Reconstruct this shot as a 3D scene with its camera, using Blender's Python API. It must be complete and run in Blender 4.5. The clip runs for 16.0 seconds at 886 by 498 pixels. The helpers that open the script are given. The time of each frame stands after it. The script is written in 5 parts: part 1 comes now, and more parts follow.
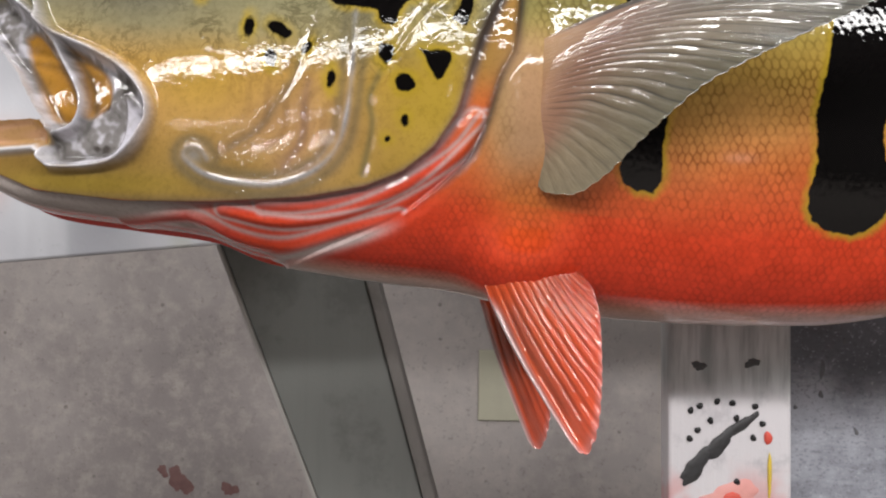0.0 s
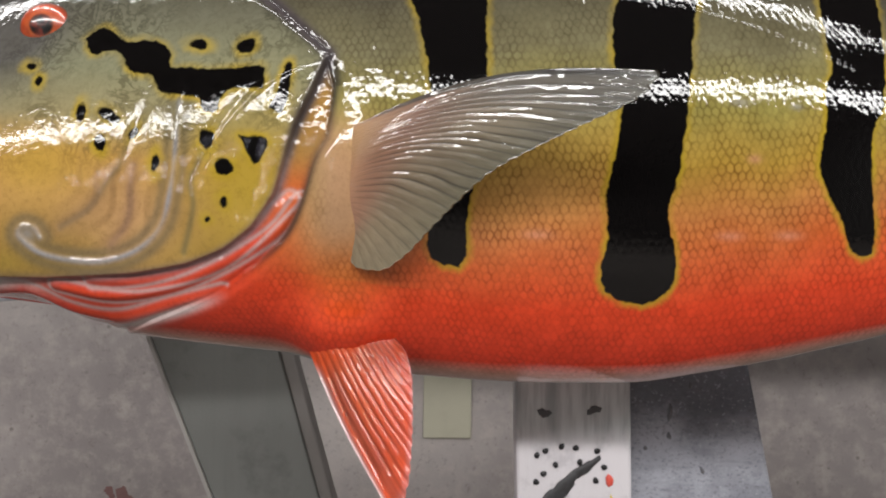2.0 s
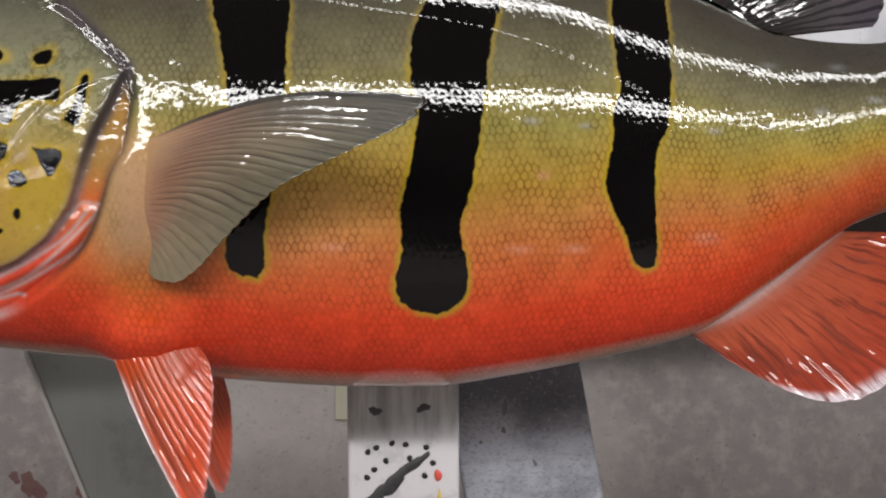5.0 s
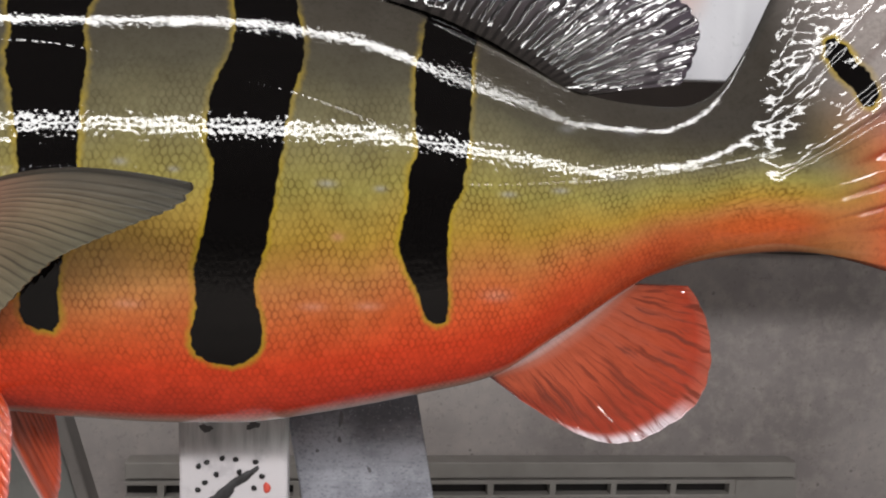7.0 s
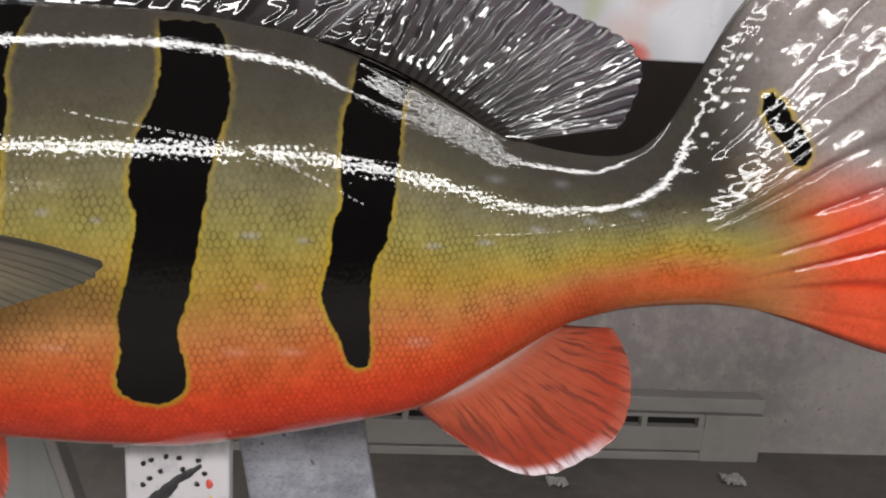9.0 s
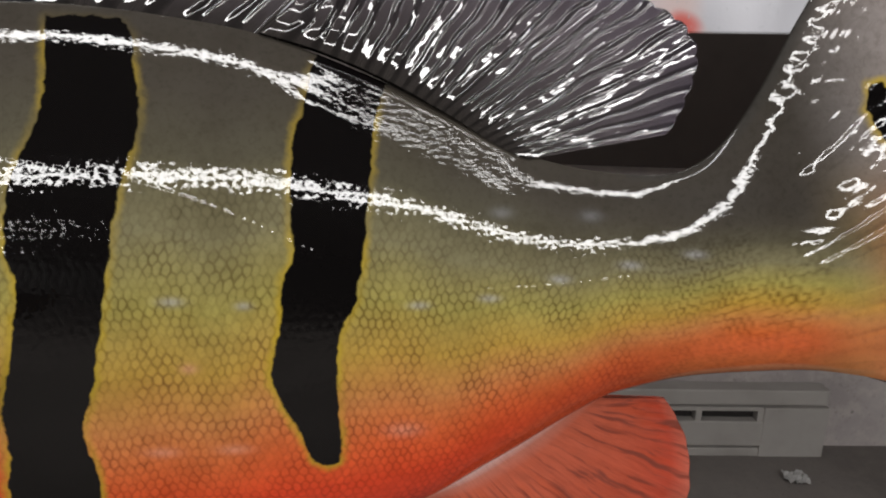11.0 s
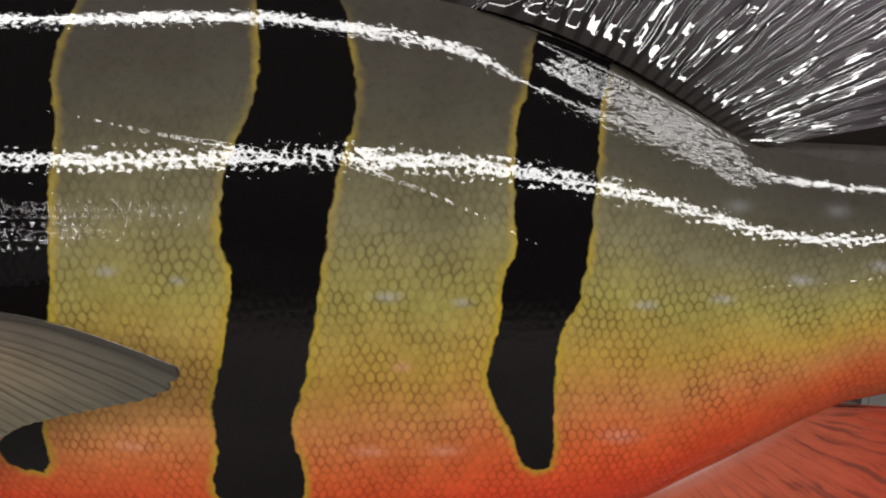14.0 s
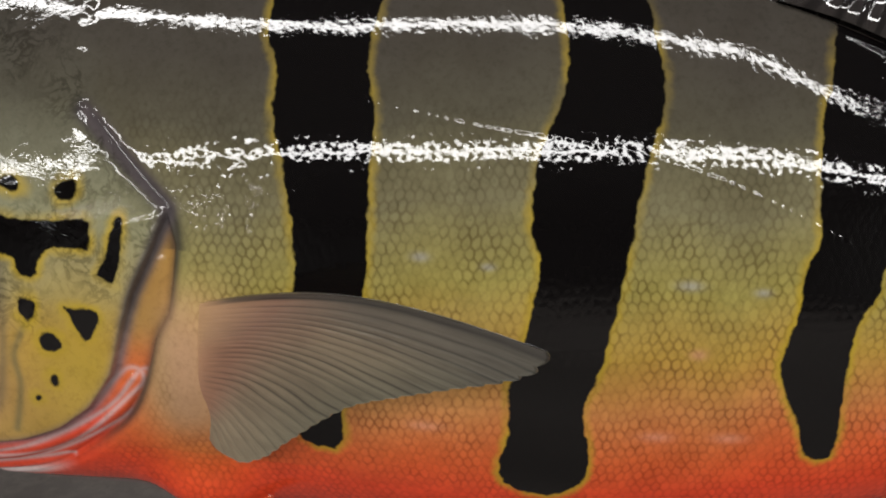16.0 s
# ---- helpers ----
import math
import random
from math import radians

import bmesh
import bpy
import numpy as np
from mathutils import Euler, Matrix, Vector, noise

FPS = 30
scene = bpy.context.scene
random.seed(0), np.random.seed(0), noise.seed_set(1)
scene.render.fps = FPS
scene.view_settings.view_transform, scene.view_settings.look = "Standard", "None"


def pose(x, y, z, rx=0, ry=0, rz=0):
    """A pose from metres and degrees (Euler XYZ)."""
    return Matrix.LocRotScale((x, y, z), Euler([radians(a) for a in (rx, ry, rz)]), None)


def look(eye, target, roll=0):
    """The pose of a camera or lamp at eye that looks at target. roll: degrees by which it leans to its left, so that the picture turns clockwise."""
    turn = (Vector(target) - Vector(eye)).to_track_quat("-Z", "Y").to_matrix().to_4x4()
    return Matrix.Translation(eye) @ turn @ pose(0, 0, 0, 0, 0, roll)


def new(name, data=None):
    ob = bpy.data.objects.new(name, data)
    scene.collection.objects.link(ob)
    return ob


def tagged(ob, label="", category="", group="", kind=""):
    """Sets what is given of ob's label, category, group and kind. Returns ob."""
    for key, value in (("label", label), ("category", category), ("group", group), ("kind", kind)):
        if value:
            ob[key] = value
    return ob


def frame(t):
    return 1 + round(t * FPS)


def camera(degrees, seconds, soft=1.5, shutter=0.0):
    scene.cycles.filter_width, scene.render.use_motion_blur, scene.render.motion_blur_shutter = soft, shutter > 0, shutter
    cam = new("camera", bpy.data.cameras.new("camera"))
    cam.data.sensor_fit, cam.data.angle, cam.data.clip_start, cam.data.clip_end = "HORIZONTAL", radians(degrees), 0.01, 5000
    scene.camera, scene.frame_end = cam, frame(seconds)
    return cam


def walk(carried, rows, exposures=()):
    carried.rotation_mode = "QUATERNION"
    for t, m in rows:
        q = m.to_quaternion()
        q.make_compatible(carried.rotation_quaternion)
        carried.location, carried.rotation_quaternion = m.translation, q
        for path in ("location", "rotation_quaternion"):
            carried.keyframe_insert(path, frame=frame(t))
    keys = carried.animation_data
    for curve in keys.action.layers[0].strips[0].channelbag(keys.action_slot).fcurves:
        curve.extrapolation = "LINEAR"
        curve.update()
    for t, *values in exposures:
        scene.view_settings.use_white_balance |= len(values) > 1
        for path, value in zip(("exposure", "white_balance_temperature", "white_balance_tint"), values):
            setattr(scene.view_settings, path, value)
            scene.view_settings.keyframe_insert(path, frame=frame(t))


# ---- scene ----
cam = camera(55.7, 16.0, soft=2.1)
PATH = [
    (0, (0.0094, 0.0218, 0.7315), (-0.0281, 1.5811, 0.7088), 0.8),
    (0.5, (0.0281, 0.0156, 0.7416), (0.0016, 1.5756, 0.7283), 0.3),
    (1, (0.0452, 0.0109, 0.7486), (0.0211, 1.5709, 0.7393), 0.3),
    (1.5, (0.0608, 0.0047, 0.7556), (0.0499, 1.5647, 0.7455), 0.5),
    (2, (0.0796, -0.0031, 0.7611), (0.0827, 1.5569, 0.751), 0.5),
    (2.5, (0.0967, -0.0086, 0.7666), (0.1209, 1.5514, 0.7502), 1.1),
    (3, (0.1147, -0.0109, 0.7705), (0.1685, 1.5483, 0.7385), 1.3),
    (3.5, (0.1271, -0.014, 0.7736), (0.1981, 1.5436, 0.7354), 1.1),
    (3.7, (0.1295, -0.014, 0.7736), (0.2005, 1.5436, 0.7338), 1.1),
    (6, (0.1794, -0.0242, 0.7985), (0.3416, 1.5233, 0.6932), 1.3),
    (6.5, (0.2044, -0.0289, 0.8188), (0.3923, 1.5116, 0.6628), 2.0),
    (7, (0.2176, -0.0359, 0.8469), (0.4181, 1.4992, 0.6542), 2.8),
    (7.5, (0.2317, -0.0429, 0.8703), (0.4485, 1.4804, 0.6113), 3.3),
    (8, (0.2387, -0.0445, 0.9046), (0.4797, 1.4711, 0.6246), 4.6),
    (8.5, (0.248, -0.0406, 0.9116), (0.4789, 1.4656, 0.5778), 4.1),
    (9, (0.2535, -0.032, 0.9265), (0.4563, 1.468, 0.5466), 5.0),
    (9.2, (0.2551, -0.0101, 0.9288), (0.4766, 1.4812, 0.5302), 4.4),
    (11.3, (0.2894, 0.0827, 0.9343), (0.3994, 1.5756, 0.4943), 2.8),
    (11.5, (0.287, 0.0858, 0.935), (0.3994, 1.5764, 0.4889), 3.1),
    (12, (0.2761, 0.0913, 0.9304), (0.3923, 1.5811, 0.4803), 3.0),
    (12.5, (0.2683, 0.0967, 0.9343), (0.2964, 1.5834, 0.4608), 2.1),
    (13, (0.2434, 0.1006, 0.935), (0.2629, 1.5826, 0.4475), 2.4),
    (13.5, (0.2324, 0.103, 0.9343), (0.2285, 1.5842, 0.4452), 2.3),
    (14, (0.2317, 0.1045, 0.9335), (0.2309, 1.5834, 0.4382), 2.4),
    (14.5, (0.2083, 0.1014, 0.9319), (0.2153, 1.5826, 0.4421), 2.6),
    (15, (0.1856, 0.0975, 0.9343), (0.1466, 1.574, 0.4312), 2.2),
    (15.5, (0.1615, 0.0944, 0.935), (0.0827, 1.5639, 0.4187), 2.0),
    (16, (0.1404, 0.0952, 0.9335), (0.0632, 1.5623, 0.4078), 2.3),
]
walk(cam, [(t, look(eye, target, roll)) for t, eye, target, roll in PATH],
     exposures=[(0.0, 0.12), (1.5, 0.11), (3.5, -0.05), (8.0, -0.03), (12.0, -0.19), (16.0, -0.16)])


# ---------------------------------------------------------------- room light
world = bpy.data.worlds.new("world")
scene.world = world
world.use_nodes = True
world.node_tree.nodes["Background"].inputs["Color"].default_value = (0.55, 0.58, 0.62, 1)
world.node_tree.nodes["Background"].inputs["Strength"].default_value = 0.03


def tube_lamp(name, x, y, z, length, width, watts, turn=0):
    d = bpy.data.lights.new(name, "AREA")
    d.shape, d.size, d.size_y, d.energy = "RECTANGLE", length, width, watts
    d.color = (1.0, 0.985, 0.97)
    ob = new(name, d)
    ob.location = (x, y, z)
    ob.rotation_euler = (0, 0, radians(turn))
    return ob


tube_lamp("fluorescent_light_overhead", 0.10, -0.10, 2.36, 3.6, 0.09, 34, -20)
tube_lamp("fluorescent_light_aisle", 0.3, -2.25, 2.36, 7.4, 0.36, 290)
tube_lamp("fluorescent_light_door", -2.6, -5.4, 2.36, 2.6, 0.09, 36)
tube_lamp("fluorescent_light_far", -3.9, -9.5, 2.36, 1.4, 0.18, 105)


# ---------------------------------------------------------------- materials
class Tree:
    """A short way to write node trees."""

    def __init__(self, name):
        self.m = bpy.data.materials.new(name)
        self.m.use_nodes = True
        self.t = self.m.node_tree
        self.p = self.t.nodes["Principled BSDF"]

    def n(self, kind, ins=(), out=0, **props):
        node = self.t.nodes.new("ShaderNode" + kind)
        for k, v in props.items():
            if k == "op":
                node.operation = v
            elif k == "blend":
                node.blend_type = v
            elif k == "dtype":
                node.data_type = v
            elif k == "attr":
                node.attribute_name = v
            elif k == "interp":
                node.interpolation_type = v
        for key, v in (ins.items() if isinstance(ins, dict) else enumerate(ins)):
            if v is None:
                continue
            if isinstance(v, bpy.types.NodeSocket):
                self.t.links.new(v, node.inputs[key])
            else:
                node.inputs[key].default_value = v
        return node.outputs[out]

    def math(self, op, *a):
        return self.n("Math", a, op=op)

    def vec(self, op, *a):
        return self.n("VectorMath", a, out=1 if op in ("LENGTH", "DOT_PRODUCT", "DISTANCE") else 0, op=op)

    def attr(self, name, fac=True):
        return self.n("Attribute", attr=name, out=2 if fac else 0)

    def step(self, v, a, b, lo=0.0, hi=1.0):
        return self.n("MapRange", {0: v, 1: a, 2: b, 3: lo, 4: hi}, interp="SMOOTHSTEP")

    def noise(self, vector, scale, detail=3.0, rough=0.5, out=0):
        return self.n("TexNoise", {"Vector": vector, "Scale": scale, "Detail": detail, "Roughness": rough}, out=out)

    def mix(self, fac, a, b, blend="MIX"):
        node = self.t.nodes.new("ShaderNodeMix")
        node.data_type, node.blend_type = "RGBA", blend
        for key, v in ((0, fac), (6, a), (7, b)):
            if isinstance(v, bpy.types.NodeSocket):
                self.t.links.new(v, node.inputs[key])
            else:
                node.inputs[key].default_value = v
        return node.outputs[2]

    def bump(self, h, strength, distance, normal=None):
        return self.n("Bump", {"Height": h, "Strength": strength, "Distance": distance, "Normal": normal})

    def set(self, **kw):
        for k, v in kw.items():
            key = {"color": "Base Color", "rough": "Roughness", "metal": "Metallic", "normal": "Normal", "coat": "Coat Weight", "coat_rough": "Coat Roughness",
                   "coat_normal": "Coat Normal", "coat_ior": "Coat IOR", "ior": "IOR", "trans": "Transmission Weight", "alpha": "Alpha", "spec": "Specular IOR Level", "sss": "Subsurface Weight"}[k]
            if isinstance(v, bpy.types.NodeSocket):
                self.t.links.new(v, self.p.inputs[key])
            else:
                self.p.inputs[key].default_value = v
        return self.m


def rgb(r, g, b):
    """A linear colour from 8-bit picture values."""
    return tuple(((c / 255 + 0.055) / 1.055) ** 2.4 if c > 10 else c / 255 / 12.92 for c in (r, g, b)) + (1.0,)


def coords(t):
    return t.n("TexCoord", out=3)


def world_coords(t):
    return t.n("NewGeometry", out=0)


def skin_material():
    t = Tree("fish_paint_skin")
    pos = world_coords(t)
    mask = t.attr("scaly")
    tone = t.attr("tone")
    edge = t.math("MULTIPLY", t.attr("edge"), t.step(t.noise(pos, 70.0, 4.0, 0.6), 0.34, 0.64, 0.30, 1.15))
    mark = t.attr("mark")
    paint = t.attr("paint", False)
    # hand-sprayed mottle
    mott = t.noise(pos, 45.0, 4.0, 0.6)
    fine = t.noise(pos, 420.0, 3.0, 0.7)
    col = t.mix(t.step(mott, 0.35, 0.75, 0.0, 0.30), paint, t.mix(1.0, paint, (0.55, 0.50, 0.42, 1), "MULTIPLY"))
    col = t.mix(t.step(fine, 0.45, 0.72, 0.0, 0.34), col, t.mix(1.0, paint, (0.5, 0.5, 0.45, 1), "MULTIPLY"))
    # netted dark rims of the scales
    light = t.mix(1.0, col, (1.12, 1.10, 1.02, 1), "MULTIPLY")
    col = t.mix(mask, col, light)
    col = t.mix(t.math("MULTIPLY", t.step(tone, 0.0, 1.0, 0.0, 0.30), mask), col, t.mix(1.0, col, (0.66, 0.62, 0.60, 1), "MULTIPLY"))
    col = t.mix(edge, col, t.mix(1.0, col, (0.26, 0.19, 0.14, 1), "MULTIPLY"))
    # yellow rims and black marks
    wob = t.math("MULTIPLY", t.math("SUBTRACT", t.noise(pos, 210.0, 3.0), 0.5), 0.0034)
    mk = t.math("ADD", mark, wob)
    rim = t.math("MULTIPLY", t.step(mk, 0.0040, 0.0), t.attr("rim"))
    col = t.mix(t.math("MULTIPLY", rim, t.step(t.noise(pos, 60.0, 2.0), 0.35, 0.62, 0.30, 0.85)), col, (0.38, 0.265, 0.020, 1))
    black = t.step(mk, 0.0006, -0.0005)
    col = t.mix(black, col, (0.0035, 0.003, 0.003, 1))
    h2 = t.math("ADD", t.math("MULTIPLY", t.noise(pos, 600.0, 2.0), 0.30), t.math("MULTIPLY", t.noise(pos, 130.0, 2.0), 1.2))
    head = t.attr("head")
    crackle = t.noise(t.vec("ADD", pos, t.vec("MULTIPLY", t.noise(pos, 60.0, 2.0, out=1), (0.02, 0.02, 0.02))), 170.0, 3.0, 0.6)
    vein = t.math("MULTIPLY", t.step(t.math("ABSOLUTE", t.math("SUBTRACT", crackle, 0.5)), 0.09, 0.0), head)
    col = t.mix(t.math("MULTIPLY", vein, t.step(t.noise(pos, 38.0, 3.0), 0.38, 0.60, 0.08, 0.62)), col, t.mix(1.0, col, (0.32, 0.31, 0.28, 1), "MULTIPLY"))
    h2 = t.math("ADD", h2, t.math("MULTIPLY", t.math("MULTIPLY", crackle, head), 1.6))
    grit = t.noise(t.vec("MULTIPLY", pos, (1.0, 1.0, 1.9)), 640.0, 2.0)
    h2 = t.math("ADD", h2, t.math("MULTIPLY", t.math("MULTIPLY", grit, t.attr("grit")), 0.6))
    nor = t.bump(h2, 0.5, 0.00023)
    return t.set(color=col, rough=0.42, normal=nor, coat=1.0, coat_rough=0.035, coat_normal=nor, spec=0.0, coat_ior=1.42)


def fin_material(name, bump=0.5, rough=0.4, crease=0.0, wet=0.35, coat=1.0, sheen=0.02):
    """Painted fin: colours from the mesh, fine ray grain along the rays."""
    t = Tree(name)
    uv = t.n("UVMap", out=0)
    pos = world_coords(t)
    paint = t.attr("paint", False)
    grain = t.noise(t.vec("MULTIPLY", uv, (260.0, 7.0, 1.0)), 1.0, 3.0, 0.6)
    mott = t.noise(pos, 60.0, 4.0, 0.6)
    mark = t.attr("mark")
    col = t.mix(t.step(grain, 0.42, 0.72, 0.0, 0.38), paint, t.mix(1.0, paint, (0.42, 0.36, 0.34, 1), "MULTIPLY"))
    col = t.mix(t.step(mott, 0.4, 0.75, 0.0, 0.28), col, t.mix(1.0, paint, (0.55, 0.5, 0.5, 1), "MULTIPLY"))
    if crease:
        fold = t.noise(t.vec("ADD", t.vec("MULTIPLY", uv, (44.0, 1.8, 1.0)), t.vec("MULTIPLY", t.noise(pos, 50.0, 2.0, out=1), (2.5, 1.0, 0.0))), 1.0, 3.0, 0.55)
        inside = t.step(t.n("SeparateXYZ", (uv,), out=1), 0.10, 0.30)
        col = t.mix(t.math("MULTIPLY", t.step(fold, 0.47, 0.66, 0.0, crease), inside), col, (0.16, 0.035, 0.022, 1))
    rim = t.step(mark, 0.0050, 0.0010)
    col = t.mix(rim, col, (0.42, 0.29, 0.025, 1))
    col = t.mix(t.step(mark, 0.0005, -0.0005), col, (0.006, 0.005, 0.005, 1))
    h = t.math("ADD", grain, t.math("MULTIPLY", t.noise(pos, 180.0, 2.0), 1.2))
    nor = t.bump(h, bump, 0.0008)
    film = t.math("ADD", t.noise(pos, 75.0, 2.0, 0.45), t.math("MULTIPLY", t.noise(t.vec("MULTIPLY", uv, (70.0, 5.0, 1.0)), 1.0, 2.0), 0.07))
    gloss = t.bump(film, wet, 0.006)
    return t.set(color=col, rough=rough, normal=nor, coat=coat, coat_rough=0.025, coat_normal=gloss, spec=sheen, coat_ior=1.65)


def concrete_material(name, base, dark, scale):
    t = Tree(name)
    pos = world_coords(t)
    big = t.noise(pos, 1.6 * scale, 5.0, 0.6)
    mid = t.noise(pos, 20.0 * scale, 6.0, 0.7)
    fine = t.noise(pos, 90.0 * scale, 3.0, 0.7)
    col = t.mix(t.step(big, 0.3, 0.7), base, dark)
    col = t.mix(t.step(mid, 0.42, 0.70, 0.0, 0.45), col, t.mix(1.0, base, (1.18, 1.16, 1.12, 1), "MULTIPLY"))
    col = t.mix(t.step(fine, 0.56, 0.72, 0.0, 0.4), col, t.mix(1.0, dark, (0.6, 0.58, 0.56, 1), "MULTIPLY"))
    pit = t.n("TexVoronoi", {"Vector": pos, "Scale": 26.0 * scale}, out=0)
    pits = t.math("MULTIPLY", t.step(pit, 0.16, 0.06), t.step(mid, 0.5, 0.62))
    col = t.mix(t.math("MULTIPLY", pits, 0.6), col, (0.06, 0.055, 0.05, 1))
    nor = t.bump(t.math("ADD", mid, t.math("MULTIPLY", fine, 0.4)), 0.25, 0.006)
    return t.set(color=col, rough=0.75, normal=nor, spec=0.3)


def painted_wood(name, base, stain, rough=0.5, spots=0.0):
    t = Tree(name)
    pos = world_coords(t)
    grain = t.noise(t.vec("MULTIPLY", pos, (60.0, 60.0, 4.0)), 1.0, 4.0, 0.6)
    wear = t.noise(pos, 14.0, 5.0, 0.65)
    fine = t.noise(pos, 320.0, 3.0, 0.7)
    col = t.mix(t.step(grain, 0.4, 0.75, 0.0, 0.35), base, t.mix(1.0, base, (0.75, 0.75, 0.76, 1), "MULTIPLY"))
    col = t.mix(t.step(wear, 0.52, 0.68, 0.0, 0.75), col, stain)
    if spots:
        dots = t.n("TexVoronoi", {"Vector": pos, "Scale": 330.0}, out=0)
        keep = t.step(t.noise(pos, 30.0, 2.0), 0.45, 0.6)
        col = t.mix(t.math("MULTIPLY", t.math("MULTIPLY", t.step(dots, 0.26, 0.16), keep), spots), col, (0.85, 0.86, 0.88, 1))
    nor = t.bump(t.math("ADD", grain, t.math("MULTIPLY", fine, 0.6)), 0.3, 0.0015)
    return t.set(color=col, rough=rough, normal=nor)


def plain_paint(name, base, rough=0.5, vary=0.25, scale=40.0, metal=0.0):
    t = Tree(name)
    pos = world_coords(t)
    wear = t.noise(pos, scale, 4.0, 0.6)
    col = t.mix(t.step(wear, 0.4, 0.75, 0.0, vary), base, t.mix(1.0, base, (0.5, 0.48, 0.46, 1), "MULTIPLY"))
    return t.set(color=col, rough=rough, metal=metal, normal=t.bump(wear, 0.1, 0.001))


def post_paint(name):
    """White wood, its upper part greyer in upright smears."""
    t = Tree(name)
    pos = world_coords(t)
    smear = t.noise(t.vec("MULTIPLY", pos, (150.0, 60.0, 14.0)), 1.0, 4.0, 0.65)
    wear = t.noise(pos, 70.0, 4.0, 0.65)
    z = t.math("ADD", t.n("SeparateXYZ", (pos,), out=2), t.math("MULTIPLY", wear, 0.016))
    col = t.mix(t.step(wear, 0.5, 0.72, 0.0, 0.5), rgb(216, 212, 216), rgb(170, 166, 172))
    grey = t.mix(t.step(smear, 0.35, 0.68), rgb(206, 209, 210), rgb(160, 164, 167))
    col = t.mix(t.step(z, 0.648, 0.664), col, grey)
    pink = t.math("MULTIPLY", t.step(z, 0.622, 0.596), t.step(t.noise(pos, 40.0, 2.0), 0.42, 0.62, 0.0, 0.7))
    col = t.mix(pink, col, (0.66, 0.30, 0.30, 1))
    return t.set(color=col, rough=0.42, normal=t.bump(t.math("ADD", smear, wear), 0.3, 0.0012))


def speckled_plank(name):
    """Blue-grey wood, darker towards the top, covered with drops and specks of darker paint."""
    t = Tree(name)
    pos = world_coords(t)
    fine = t.noise(t.vec("MULTIPLY", pos, (420.0, 420.0, 520.0)), 1.0, 3.0, 0.65)
    cloud = t.noise(pos, 17.0, 4.0, 0.6)
    grain = t.noise(t.vec("MULTIPLY", pos, (25.0, 60.0, 140.0)), 1.0, 3.0, 0.6)
    col = t.mix(t.step(cloud, 0.35, 0.68), rgb(176, 178, 188), rgb(128, 130, 139))
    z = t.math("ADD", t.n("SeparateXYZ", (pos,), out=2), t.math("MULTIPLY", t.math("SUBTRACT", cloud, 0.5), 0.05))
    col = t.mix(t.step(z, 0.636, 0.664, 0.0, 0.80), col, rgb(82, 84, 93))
    col = t.mix(t.step(grain, 0.45, 0.7, 0.0, 0.35), col, rgb(96, 98, 106))
    col = t.mix(t.step(fine, 0.54, 0.66, 0.0, 0.42), col, rgb(80, 81, 88))
    col = t.mix(t.step(fine, 0.40, 0.30, 0.0, 0.6), col, rgb(190, 192, 200))
    return t.set(color=col, rough=0.4, normal=t.bump(fine, 0.4, 0.001))


def smeared_board(name):
    """White board with airbrush overspray in several colours."""
    t = Tree(name)
    pos = world_coords(t)
    a = t.noise(pos, 7.0, 2.0, 0.4)
    b = t.noise(t.vec("ADD", pos, (3.0, 1.0, 7.0)), 8.0, 2.0, 0.4)
    c = t.noise(t.vec("MULTIPLY", pos, (22.0, 22.0, 2.5)), 1.0, 2.0, 0.5)
    grit = t.noise(pos, 120.0, 3.0, 0.7)
    col = t.mix(t.step(a, 0.35, 0.70), (0.60, 0.60, 0.64, 1), (0.30, 0.30, 0.33, 1))
    col = t.mix(t.step(b, 0.56, 0.68, 0.0, 0.75), col, (0.55, 0.38, 0.34, 1))
    col = t.mix(t.step(t.noise(t.vec("ADD", pos, (9.0, 2.0, 4.0)), 9.0, 2.0, 0.4), 0.60, 0.70, 0.0, 0.8), col, (0.30, 0.33, 0.10, 1))
    col = t.mix(t.step(t.noise(t.vec("ADD", pos, (1.0, 8.0, 2.0)), 12.0, 1.0, 0.4), 0.68, 0.74, 0.0, 0.85), col, (0.50, 0.05, 0.03, 1))
    col = t.mix(t.step(c, 0.55, 0.75, 0.0, 0.6), col, (0.74, 0.75, 0.78, 1))
    col = t.mix(t.step(grit, 0.60, 0.72, 0.0, 0.5), col, (0.34, 0.36, 0.38, 1))
    return t.set(color=col, rough=0.45, normal=t.bump(grit, 0.2, 0.001))


SKIN = skin_material()
FIN = fin_material("fish_paint_fin", 0.25, rough=0.33, wet=0.11, sheen=0.5)
FIN_RED = fin_material("fish_red_fin", 0.35, wet=0.06, crease=0.90, coat=0.55)
FIN_WET = fin_material("fish_gloss_fin", 0.3, 0.45, wet=0.06)
WALL = concrete_material("bare_concrete_wall", rgb(186, 178, 175), rgb(146, 138, 137), 1.0)
FLOOR = concrete_material("bare_concrete_floor", rgb(114, 108, 104), rgb(90, 85, 81), 1.3)
PLASTER = plain_paint("white_plaster", (0.13, 0.13, 0.125, 1), 0.8, 0.2, 3.0)
CEIL = plain_paint("white_ceiling_paint", (0.16, 0.155, 0.15, 1), 0.8, 0.1, 2.0)
BROWN = plain_paint("dark_brown_shade", rgb(66, 57, 53), 0.7, 0.4, 12.0)
HEATER = plain_paint("grey_enamel", rgb(162, 157, 152), 0.6, 0.3, 9.0)
SLOT = plain_paint("dark_slot", rgb(30, 26, 25), 0.8, 0.2, 60.0)
